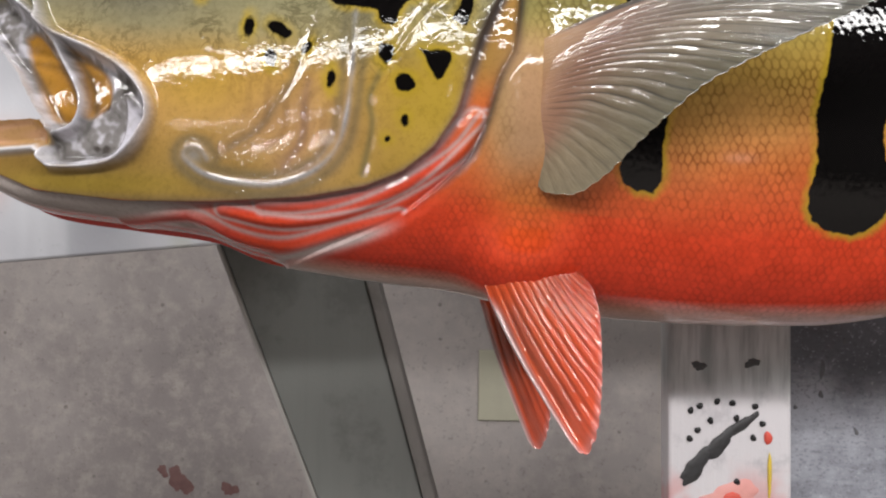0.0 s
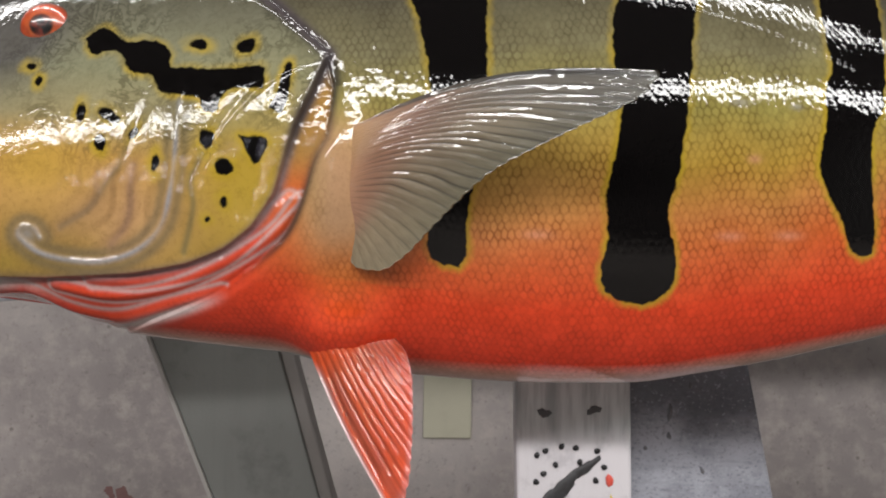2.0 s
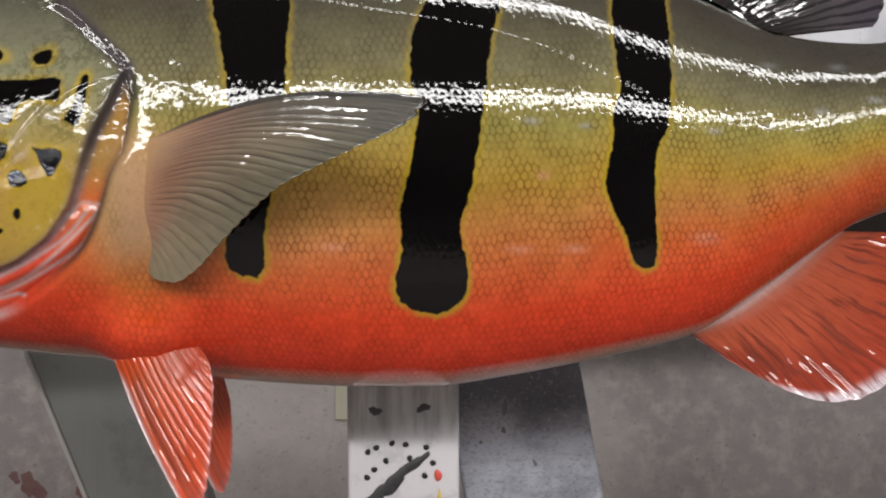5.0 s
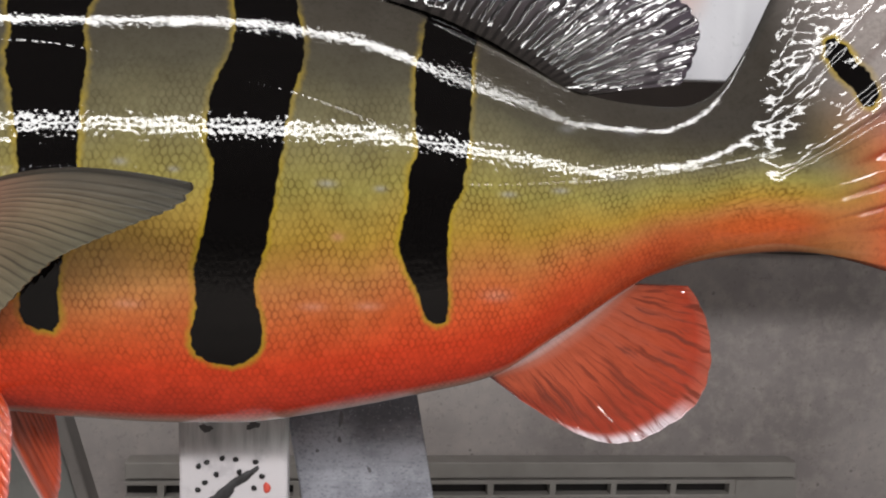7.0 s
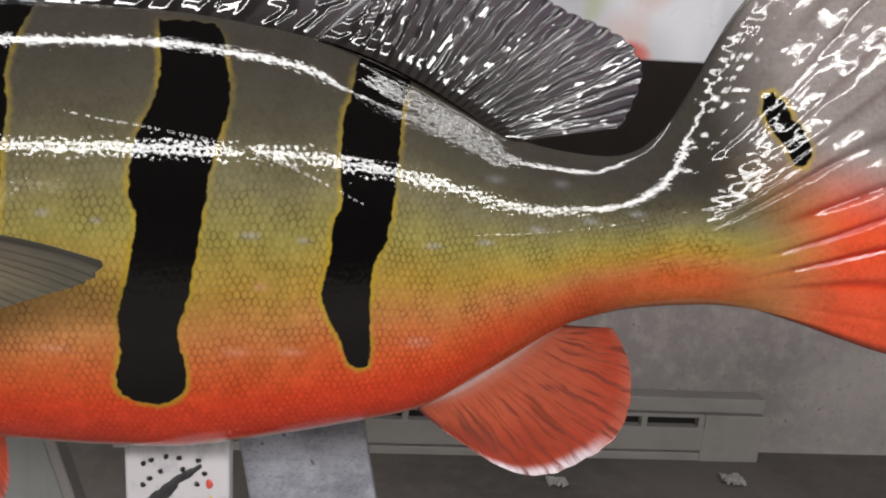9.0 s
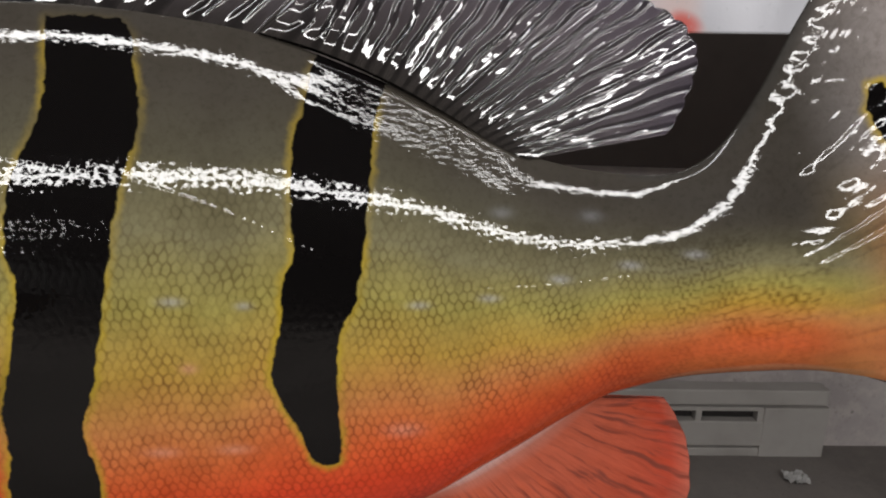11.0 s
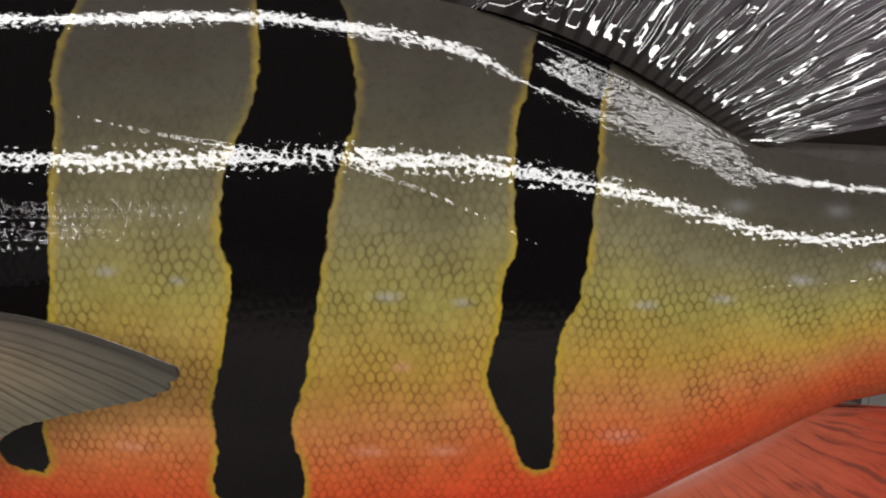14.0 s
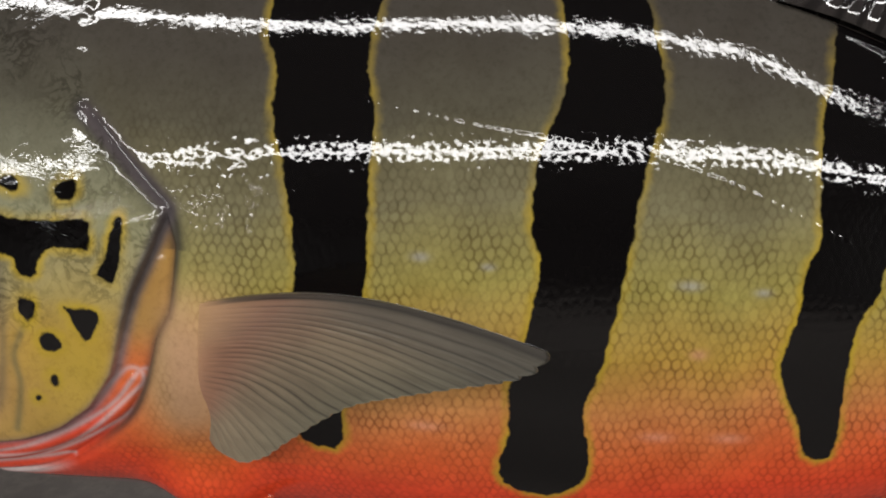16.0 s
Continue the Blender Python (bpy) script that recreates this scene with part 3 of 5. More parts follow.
JAW_STRIPE = [(-.1840, .8370), (-.1781, .8288), (-.1653, .8085), (-.1539, .7898), (-.1555, .7778), (-.1652, .7732)]
JAW_FRONT = [(-.22, .838), (-.1972, .8138), (-.1843, .8004), (-.1742, .7854), (-.1677, .7756)]
LIP = [(-.25, .768), (-.1974, .7658), (-.1741, .7672), (-.1667, .7624)]
MOUTH_GAP = [(-.32, .838), (-.2185, .837), (-.1972, .8135), (-.1843, .8001), (-.1745, .7854), (-.1700, .7790), (-.1785, .7805), (-.1954, .7797), (-.32, .786)]
LATERAL_1 = [(.0307, .8824), (.0732, .8851), (.1059, .8819), (.1380, .8770), (.1640, .8741), (.1907, .8701), (.2165, .8631), (.2323, .8577), (.2470, .8515), (.268, .842)]
LATERAL_2 = [(.2833, .8269), (.3125, .8285), (.3500, .8315), (.3825, .8362), (.4126, .8425), (.4420, .8495), (.4632, .8538)]


def blend_colour(colour, mask, target):
    m = mask[:, None]
    return colour * (1 - m) + np.array(target)[None, :3] * m


def ridge(dist, width):
    return np.exp(-(dist / width) ** 2)


def body_fields(X, Z):
    """Relief (metres, outward), paint and masks of one flank."""
    zb, zt = spline(BELLY, X), spline(BACK, X)
    n = (Z - zb) / (zt - zb)
    nn = np.clip(n, 0, 1)
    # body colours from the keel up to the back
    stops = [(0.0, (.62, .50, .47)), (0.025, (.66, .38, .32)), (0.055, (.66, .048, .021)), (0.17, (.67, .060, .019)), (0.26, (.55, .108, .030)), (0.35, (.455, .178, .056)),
             (0.45, (.368, .232, .044)), (0.56, (.268, .234, .070)), (0.68, (.158, .145, .086)), (0.80, (.070, .064, .046)), (0.90, (.050, .044, .036)), (1.0, (.043, .038, .033))]
    tail = smooth_step(.26, .42, X)
    nq = np.clip(nn * (1 + 0.10 * tail) + (0.012 * np.sin(X * 61 + 1.3) + 0.008 * np.sin(X * 143)) * smooth_step(.12, .3, nn), 0, 1)
    # toward the gill the yellow reaches lower
    nq = nq + 0.05 * ridge(X - .045, .03) * (nn > .2) - .05 * ridge(X - .32, .04) * smooth_step(.12, .3, nn)
    col = np.stack([np.interp(nq, [s[0] for s in stops], [s[1][k] for s in stops]) for k in range(3)], 1)
    # pale keel fades out behind the vent
    col = blend_colour(col, (1 - smooth_step(0.0, .05, nn)) * smooth_step(.27, .36, X), (.50, .10, .05))
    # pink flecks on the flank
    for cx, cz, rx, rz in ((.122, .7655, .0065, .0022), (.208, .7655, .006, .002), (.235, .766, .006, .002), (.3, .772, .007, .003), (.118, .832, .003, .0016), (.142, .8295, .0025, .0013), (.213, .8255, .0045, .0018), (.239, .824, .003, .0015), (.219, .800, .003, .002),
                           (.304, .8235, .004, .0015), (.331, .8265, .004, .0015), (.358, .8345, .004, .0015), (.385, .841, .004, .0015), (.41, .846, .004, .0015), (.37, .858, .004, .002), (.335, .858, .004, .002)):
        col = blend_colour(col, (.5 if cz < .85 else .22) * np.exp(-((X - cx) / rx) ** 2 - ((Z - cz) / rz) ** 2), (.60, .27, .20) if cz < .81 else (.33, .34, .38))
    # breast is redder, and pinkish grey behind the gill opening
    col = blend_colour(col, 0.9 * np.exp(-((X - .038) / .020) ** 4 - ((Z - .785) / .030) ** 4), (.42, .28, .14))
    col = blend_colour(col, 0.55 * np.exp(-((X - .036) / .018) ** 2 - ((Z - .750) / .016) ** 2), (.60, .19, .030))
    col = blend_colour(col, .40 * np.exp(-((X - .112) / .040) ** 2 - ((Z - .788) / .022) ** 2), (.52, .315, .125))
    fan = np.exp(-((X - .365) / .04) ** 2 - ((Z - (spline(BELLY, X) + .012)) / .012) ** 2)
    col = blend_colour(col, 0.65 * fan, (.58, .11, .035))
    col = blend_colour(col, .65 * smooth_step(.370, .415, X) * smooth_step(.34, .06, nn), (.42, .16, .045))

    col = col * (1 - .20 * smooth_step(.28, .36, X) * smooth_step(.45, .20, nn))[:, None]
    relief = np.zeros(X.shape)
    # fleshy base over the pelvic fin's root
    relief += .0095 * np.exp(-np.abs((X - .033) / .020) ** 2.6 - np.abs((Z - .7190) / .0140) ** 2.6)
    # ---- head
    cover = np.vstack([smooth_line(COVER_EDGE, 5), [(-.30, .80), (-.30, .97), (-.02, .97), (-.0050, .8750), (.0049, .8665), (.016, .8562)]])
    sd = poly_distance(cover, X, Z)
    headm = smooth_step(.0006, -.0010, sd)
    hstops = [(.735, (.24, .15, .040)), (.758, (.33, .20, .055)), (.775, (.44, .255, .085)), (.795, (.47, .275, .070)), (.812, (.31, .262, .135)), (.835, (.225, .222, .135)), (.862, (.135, .130, .090)), (.885, (.052, .050, .040)), (.93, (.045, .043, .035))]
    hc = np.stack([np.interp(Z + 0.10 * np.clip(X + .04, -.12, .05) * (X < -.04), [s[0] for s in hstops], [s[1][k] for s in hstops]) for k in range(3)], 1)
    hc = blend_colour(hc, np.exp(-((X + .003) / .030) ** 2 - ((Z - .785) / .035) ** 2) * .8, (.36, .25, .026))
    hc = blend_colour(hc, np.exp(-((X + .058) / .020) ** 2 - ((Z - .772) / .018) ** 2) * .8, (.50, .29, .13))
    hc = blend_colour(hc, np.exp(-((X + .100) / .020) ** 2 - ((Z - .795) / .014) ** 2) * .6, (.50, .31, .050))
    hc = blend_colour(hc, np.exp(-((X + .15) / .05) ** 2 - ((Z - .752) / .006) ** 2) * .7, (.27, .19, .03))
    u = X * .87 - Z * .5
    hc = blend_colour(hc, .45 * np.exp(-((X + .062) / .024) ** 2 - ((Z - .780) / .024) ** 2) * smooth_step(.35, 1.0, .5 + .5 * np.sin(u * 700 + 2.5 * np.sin(Z * 160 + X * 90))), (.20, .11, .045))
    tint = headm * (1 - smooth_step(.862, .886, Z) * smooth_step(-.085, -.02, X))
    col = col * (1 - tint[:, None]) + hc * tint[:, None]
    hc_dark = smooth_step(-.090, -.128, X) * smooth_step(.820, .852, Z) + .7 * np.exp(-((X + .106) / .024) ** 2 - ((Z - .860) / .020) ** 2)
    col = blend_colour(col, .60 * headm * np.exp(-((X + .130) / .030) ** 2 - ((Z - .836) / .024) ** 2), (.12, .115, .085))
    col = blend_colour(col, .75 * np.clip(hc_dark, 0, 1) * headm, (.070, .064, .072))
    # throat and branchial rays below the cover
    throat_poly = [(.0285, .8443), (.0223, .8292), (.0154, .814), (.0109, .7992), (.0062, .7821), (-.0034, .7675), (-.0158, .7577), (-.031, .7515), (-.0546, .747), (-.0934, .7447), (-.1341, .7451), (-.174, .7493), (-.215, .765), (-.25, .76), (-.22, .73),
                   (-.12, .70), (-.0753, .7150), (-.0398, .7283), (-.0173, .7379), (-.0015, .7505), (.011, .7628), (.0183, .7774), (.0241, .7969), (.0295, .807), (.0310, .8176), (.0320, .8320)]
    st = poly_distance(throat_poly, X, Z)
    tm = smooth_step(.0004, -.0012, st)
    r1, r2, r3 = (poly_distance(smooth_line(r, 5), X, Z, False) for r in (THROAT_RAY_1, THROAT_RAY_2, THROAT_RAY_3))
    tc = np.tile(np.array([.66, .060, .022]), (len(X), 1))
    tc = blend_colour(tc, smooth_step(.768, .805, Z), (.36, .20, .055))
    tc = blend_colour(tc, ridge(Z - .775, .012) * (X > 0) * .4, (.62, .17, .030))
    gap = np.minimum(np.minimum(np.abs(r1 - .0042), np.abs(r2 - .0036)), np.abs(r3 - .0040))
    tc = blend_colour(tc, .75 * ridge(gap, .0010) * smooth_step(-.15, -.10, X) * smooth_step(.800, .775, Z), (.52, .42, .41))
    tc = blend_colour(tc, .95 * smooth_step(-.085, -.125, X) * smooth_step(.0, .006, Z - zb), (.48, .45, .43))
    tc = blend_colour(tc, ridge(poly_distance(THROAT_RAY_3[:3], X, Z, False), .0022) * .9, (.62, .05, .03))
    tc = blend_colour(tc, smooth_step(.0052, .0018, Z - zb) * smooth_step(-.06, -.11, X), (.58, .060, .05))
    col = col * (1 - tm[:, None]) + tc * tm[:, None]
    relief += tm * (.0011 * ridge(r1, .0024) + .0014 * ridge(r2, .0024) + .0014 * ridge(r3, .0026)) - .0022 * tm
    gl = poly_distance(smooth_line(GILL_LINE, 4), X, Z, False)
    relief -= .0013 * ridge(gl, .0024) * smooth_step(-.08, -.03, X)
    # gill slit darkened in the colour along its groove
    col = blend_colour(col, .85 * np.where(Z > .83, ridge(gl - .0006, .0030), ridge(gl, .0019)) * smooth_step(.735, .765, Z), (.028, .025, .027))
    wst = poly_distance([(-.0753, .7180), (-.0398, .7283), (-.0149, .7366)], X, Z, False)
    col = blend_colour(col, .9 * ridge(wst, .0022) * smooth_step(-.012, -.035, X), (.62, .55, .54))
    relief += .0010 * ridge(wst, .003) * smooth_step(-.012, -.035, X)
    # raised edge of the gill cover with a grey-violet hem
    relief += .0010 * np.where(sd < 0, ridge(sd, .006), ridge(sd, .0012)) * (Z > .74) * smooth_step(.880, .868, Z)
    hem = ridge(sd - .0012, .0024) * smooth_step(.880, .872, Z)
    col = blend_colour(col, .85 * hem * smooth_step(-.22, -.05, X) * (gl > -.1), (.15, .12, .125))
    col = blend_colour(col, .85 * hem * smooth_step(.790, .815, Z), (.045, .040, .042))
    # cheek ridge, groove and folds; their crease shade is painted in too
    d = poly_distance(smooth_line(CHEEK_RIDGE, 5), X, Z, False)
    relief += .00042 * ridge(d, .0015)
    # shading along the ridge, painted as a darker band beside it
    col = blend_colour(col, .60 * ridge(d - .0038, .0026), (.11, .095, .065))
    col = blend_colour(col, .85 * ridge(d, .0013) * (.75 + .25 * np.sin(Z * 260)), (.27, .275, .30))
    col = blend_colour(col, .75 * np.exp(-((X + .1025) / .0045) ** 2 - ((Z - .7640) / .0036) ** 2), (.24, .22, .20))
    d = poly_distance(smooth_line(COVER_GROOVE, 5), X, Z, False)
    relief -= .00030 * ridge(d, .0026)
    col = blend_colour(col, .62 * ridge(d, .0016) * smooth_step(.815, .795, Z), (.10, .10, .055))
    d = poly_distance(smooth_line(COVER_CREST, 5), X, Z, False)
    relief += .00030 * ridge(d, .0013)
    d = poly_distance(smooth_line(CHEEK_FOLD, 5), X, Z, False)
    relief -= .00030 * ridge(d, .0024)
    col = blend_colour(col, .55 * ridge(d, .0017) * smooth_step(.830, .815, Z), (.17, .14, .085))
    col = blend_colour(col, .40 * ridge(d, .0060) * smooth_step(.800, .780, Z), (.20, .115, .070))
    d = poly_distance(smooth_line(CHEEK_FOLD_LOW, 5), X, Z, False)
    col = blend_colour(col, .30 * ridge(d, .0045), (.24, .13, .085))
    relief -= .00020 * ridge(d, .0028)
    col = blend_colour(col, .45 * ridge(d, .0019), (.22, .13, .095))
    # jaws: white ridges with dark creases painted beside them, orange hollows
    jaw = np.vstack([smooth_line(JAW_OUTER, 4), [(-.1677, .7756), (-.1742, .7854), (-.1843, .8004), (-.1972, .8138), (-.222, .838)]])
    sj = poly_distance(jaw, X, Z)
    jm = smooth_step(.0004, -.0012, sj)
    cloud = np.zeros(X.shape)
    spot = np.flatnonzero(jm > .01)
    cloud[spot] = [noise.noise(Vector((X[k] * 130, Z[k] * 130, 3.0))) + .35 * noise.noise(Vector((X[k] * 380, Z[k] * 380, 5.0))) for k in spot]
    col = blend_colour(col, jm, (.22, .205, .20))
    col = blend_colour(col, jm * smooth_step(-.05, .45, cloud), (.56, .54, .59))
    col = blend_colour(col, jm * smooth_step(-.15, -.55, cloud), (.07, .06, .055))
    relief += .00010 * jm * cloud
    d1 = poly_distance(smooth_line(JAW_OUTER, 4), X, Z, False)
    d2 = poly_distance(smooth_line(JAW_STRIPE, 4), X, Z, False)
    d3 = poly_distance(JAW_FRONT, X, Z, False)
    relief -= .0040 * jm
    hollow1 = smooth_step(.0006, -0.0028, poly_distance(smooth_line([(-0.1888, 0.819), (-0.1809, 0.8215), (-0.1676, 0.8077), (-0.1599, 0.7967), (-0.1556, 0.7843), (-0.1575, 0.7783), (-0.1632, 0.7761), (-0.171, 0.7811), (-0.1785, 0.7954), (-0.1849, 0.8084)] + [(-0.1888, 0.819)], 4), X, Z))
    hollow2 = smooth_step(.0006, -0.0028, poly_distance(smooth_line([(-0.1654, 0.814), (-0.1571, 0.81), (-0.1469, 0.8025), (-0.1415, 0.7954), (-0.1419, 0.7859), (-0.1461, 0.7816), (-0.1527, 0.7791), (-0.1538, 0.7861), (-0.156, 0.7948), (-0.1604, 0.8038)] + [(-0.1654, 0.814)], 4), X, Z))
    blade = smooth_step(.0006, -0.0032, poly_distance(smooth_line([(-0.1352, 0.7901), (-0.1305, 0.7866), (-0.1232, 0.7788), (-0.1217, 0.7737), (-0.1252, 0.7661), (-0.1328, 0.7619), (-0.1461, 0.7599), (-0.1604, 0.7603), (-0.1534, 0.7623), (-0.1419, 0.7645), (-0.136, 0.7704), (-0.1344, 0.7789)] + [(-0.1352, 0.7901)], 4), X, Z))
    streak = .5 + .5 * np.sin(X * 240 + Z * 520 + 3 * np.sin(Z * 210))
    pocket = np.array([.44, .21, .030])[None, :] * (.75 + .35 * streak)[:, None]
    for hollow in (hollow1, hollow2):
        col = col * (1 - .95 * hollow[:, None]) + pocket * .95 * hollow[:, None]
    relief -= .0016 * (hollow1 + hollow2)
    relief += .0035 * blade
    for dd, hh, ww in ((d1, .0062, .0021), (d2, .0062, .0019), (d3, .0038, .0017)):
        on = ridge(dd, ww) * (X < -.118)
        relief += hh * on
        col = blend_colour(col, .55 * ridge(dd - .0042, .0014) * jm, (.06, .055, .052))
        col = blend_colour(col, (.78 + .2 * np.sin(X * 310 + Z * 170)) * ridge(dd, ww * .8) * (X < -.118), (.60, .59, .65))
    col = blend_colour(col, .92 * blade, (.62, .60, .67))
    dl = poly_distance(LIP, X, Z, False)
    relief += .0030 * ridge(dl, .0020)
    col = blend_colour(col, ridge(dl, .0017), (.62, .60, .62))
    inner = smooth_step(.0022, -.0032, poly_distance([(-.30, .785), (-.1954, .7797), (-.1785, .7805), (-.1690, .7760), (-.1690, .7665), (-.1741, .7690), (-.1974, .7677), (-.30, .769)], X, Z))
    col = blend_colour(col, inner * (.75 + .25 * np.sin(X * 190 + 3 * np.sin(Z * 400))), (.46, .26, .15))
    relief -= .0035 * inner

    # ---- masks
    # fleshy base of the pectoral fin, smooth and tan
    base = np.exp(-np.abs((X - .0355) / .0110) ** 2.6 - np.abs((Z - .7850) / .0270) ** 3)
    col = blend_colour(col, .85 * base, (.44, .255, .145))
    relief += .0045 * base
    # the flank swells a little behind the gill opening
    relief += .0017 * np.exp(-((X - .078) / .034) ** 2 - ((Z - .812) / .022) ** 2) * smooth_step(.004, .02, sd)
    scaly = (1 - .95 * base) * smooth_step(.001, .010, np.minimum(sd, st)) * smooth_step(0.0, .05, nn) * smooth_step(.475, .455, X) * (.30 + .70 * smooth_step(.86, .72, nn))
    net = .36 + .34 * smooth_step(.12, .34, nn) * smooth_step(.85, .50, nn)
    net = net * (.25 + .75 * smooth_step(.92, .66, nn))
    mark = np.full(X.shape, .05)
    for poly in (BAR_1, BAR_2, BAR_3, CHEEK_BLOTCH, GILL_SPOT, TRIANGLE_SPOT):
        mark = np.minimum(mark, poly_distance(smooth_line(poly + poly[:1], 3), X, Z))
    for cx, cz, rx, rz, turn in SPOTS:
        c, s = math.cos(math.radians(turn)), math.sin(math.radians(turn))
        u, v = (X - cx) * c + (Z - cz) * s, -(X - cx) * s + (Z - cz) * c
        mark = np.minimum(mark, (np.hypot(u / rx, v / rz) - 1) * min(rx, rz))
    # the lateral line
    lat = np.minimum(poly_distance(smooth_line(LATERAL_1, 3), X, Z, False), poly_distance(smooth_line(LATERAL_2, 3), X, Z, False))
    relief += .00018 * ridge(lat, .0006) * (sd > .004) * smooth_step(-.5, .3, np.sin(X * 2 * np.pi / .0043 + 2.2 * np.sin(X * 310)) + .5 * np.sin(X * 97))
    # coarse scales where the back slopes down under the soft dorsal fin
    patch = smooth_step(.25, .29, X) * smooth_step(.36, .335, X) * smooth_step(.80, .90, nn)
    wrinkle = np.where(np.abs(sd) < .008, ridge(sd, .005), 0) * smooth_step(.752, .775, Z) * .00045
    wrinkle += .00030 * np.exp(-((X - .050) / .022) ** 2 - ((Z - .852) / .022) ** 2) * (sd > .003)
    wrinkle += .00025 * tm * smooth_step(.76, .78, Z)
    rough = np.flatnonzero(wrinkle > .00002)
    relief[rough] += wrinkle[rough] * np.array([noise.noise(Vector((X[k] * 150, Z[k] * 150, 6.0))) + .4 * noise.noise(Vector((X[k] * 330, Z[k] * 330, 1.0))) for k in rough])
    hit = np.flatnonzero(patch > .01)
    grit = np.array([noise.noise(Vector((X[k] * 330, Z[k] * 800, 2.0))) for k in hit])
    relief[hit] += patch[hit] * .00007 * grit
    relief += .0004 * ridge(zt - Z - .0026, .0009) * smooth_step(.25, .28, X) * smooth_step(.345, .335, X)
    rim = (.52 + .48 * smooth_step(.85, .50, nn)) * smooth_step(1.0, .93, nn)
    return relief, col, scaly, net, mark, rim, headm * (1 - jm) * (.16 + .84 * smooth_step(.785, .812, Z)), patch


def add_fields(me, fields, uv=None):
    for name, data in fields.items():
        if data.ndim == 2:
            at = me.attributes.new(name, "FLOAT_COLOR", "POINT")
            at.data.foreach_set("color", np.concatenate([data, np.ones((len(data), 1))], 1).astype(np.float32).ravel())
        else:
            at = me.attributes.new(name, "FLOAT", "POINT")
            at.data.foreach_set("value", data.astype(np.float32))
    if uv is not None:
        lay = me.uv_layers.new(name="flank")
        loops = np.zeros(len(me.loops), np.int32)
        me.loops.foreach_get("vertex_index", loops)
        lay.data.foreach_set("uv", uv[loops].astype(np.float32).ravel())


def grid_faces(a, b, flip=False):
    """Quads of a grid of a by b vertices."""
    i, j = np.meshgrid(np.arange(a - 1), np.arange(b - 1), indexing="ij")
    k = (i * b + j).ravel()
    f = np.stack([k, k + 1, k + b + 1, k + b], 1)
    return f[:, ::-1] if flip else f


def numpy_mesh(name, verts, faces, material, parent, label=""):
    me = bpy.data.meshes.new(name)
    me.vertices.add(len(verts))
    me.vertices.foreach_set("co", verts.astype(np.float32).ravel())
    me.loops.add(faces.size)
    me.polygons.add(len(faces))
    me.loops.foreach_set("vertex_index", faces.astype(np.int32).ravel())
    me.polygons.foreach_set("loop_start", np.arange(0, faces.size, faces.shape[1], dtype=np.int32))
    me.update(calc_edges=True)
    me.validate()
    me.polygons.foreach_set("use_smooth", [True] * len(me.polygons))
    me.materials.append(material)
    ob = new(name, me)
    ob.parent = parent
    if label:
        ob["label"] = label
    return ob, me


def hashed(a, b, k):
    v = np.sin(a * 127.1 + b * 311.7 + k * 74.7) * 43758.5453
    return v - np.floor(v)


SCALE_LENGTH = ([-.25, 0, .06, .15, .24, .32, .40, .50], [3.0, 3.0, 3.2, 3.5, 3.5, 3.2, 2.8, 2.5])


def scale_lattice(X, V):
    """Rows of overlapping scales, every other one shifted by half: height, rim and tone of each. V: millimetres along the girth."""
    grid = np.linspace(-.25, .66, 2000)
    count = np.cumsum(1000 * (grid[1] - grid[0]) / spline(SCALE_LENGTH, grid))
    wave = .20 * np.sin(X * 70 + V * .11) + .14 * np.sin(X * 151 - V * .23 + 1)
    a = np.interp(X, grid, count) + wave
    b = V / (spline(SCALE_LENGTH, X) * 1.12) + .18 * np.sin(X * 83 + V * .05) + .12 * np.sin(X * 190 + 2)
    f1, f2 = np.full(X.shape, 9.0), np.full(X.shape, 9.0)
    lean, tone = np.zeros(X.shape), np.zeros(X.shape)
    for dk in (-1, 0, 1):
        k = np.round(b) + dk
        off = .5 * np.mod(k, 2)
        for dm in (0, 1):
            m = np.floor(a - off) + dm
            ea = a - off - m - .36 * (hashed(m, k, 1) - .5)
            eb = b - k - .40 * (hashed(m, k, 2) - .5)
            f = np.hypot(ea, .80 * eb)
            win = f < f1
            f2 = np.where(win, f1, np.minimum(f2, f))
            lean, tone = np.where(win, ea, lean), np.where(win, hashed(m, k, 3), tone)
            f1 = np.where(win, f, f1)
    rim = smooth_step(.40, .02, f2 - f1 - .26 * np.abs(lean) + .08) * (.55 + .45 * hashed(np.floor(tone * 997), 3.0, 5))
    dome = 1 - np.clip(f1 / .6, 0, 1) ** 2
    return .8 * dome + .55 * lean, rim, tone


fish = tagged(new("fish_replica"), "glossy painted fish replica with orange belly and black bars", "fish model")


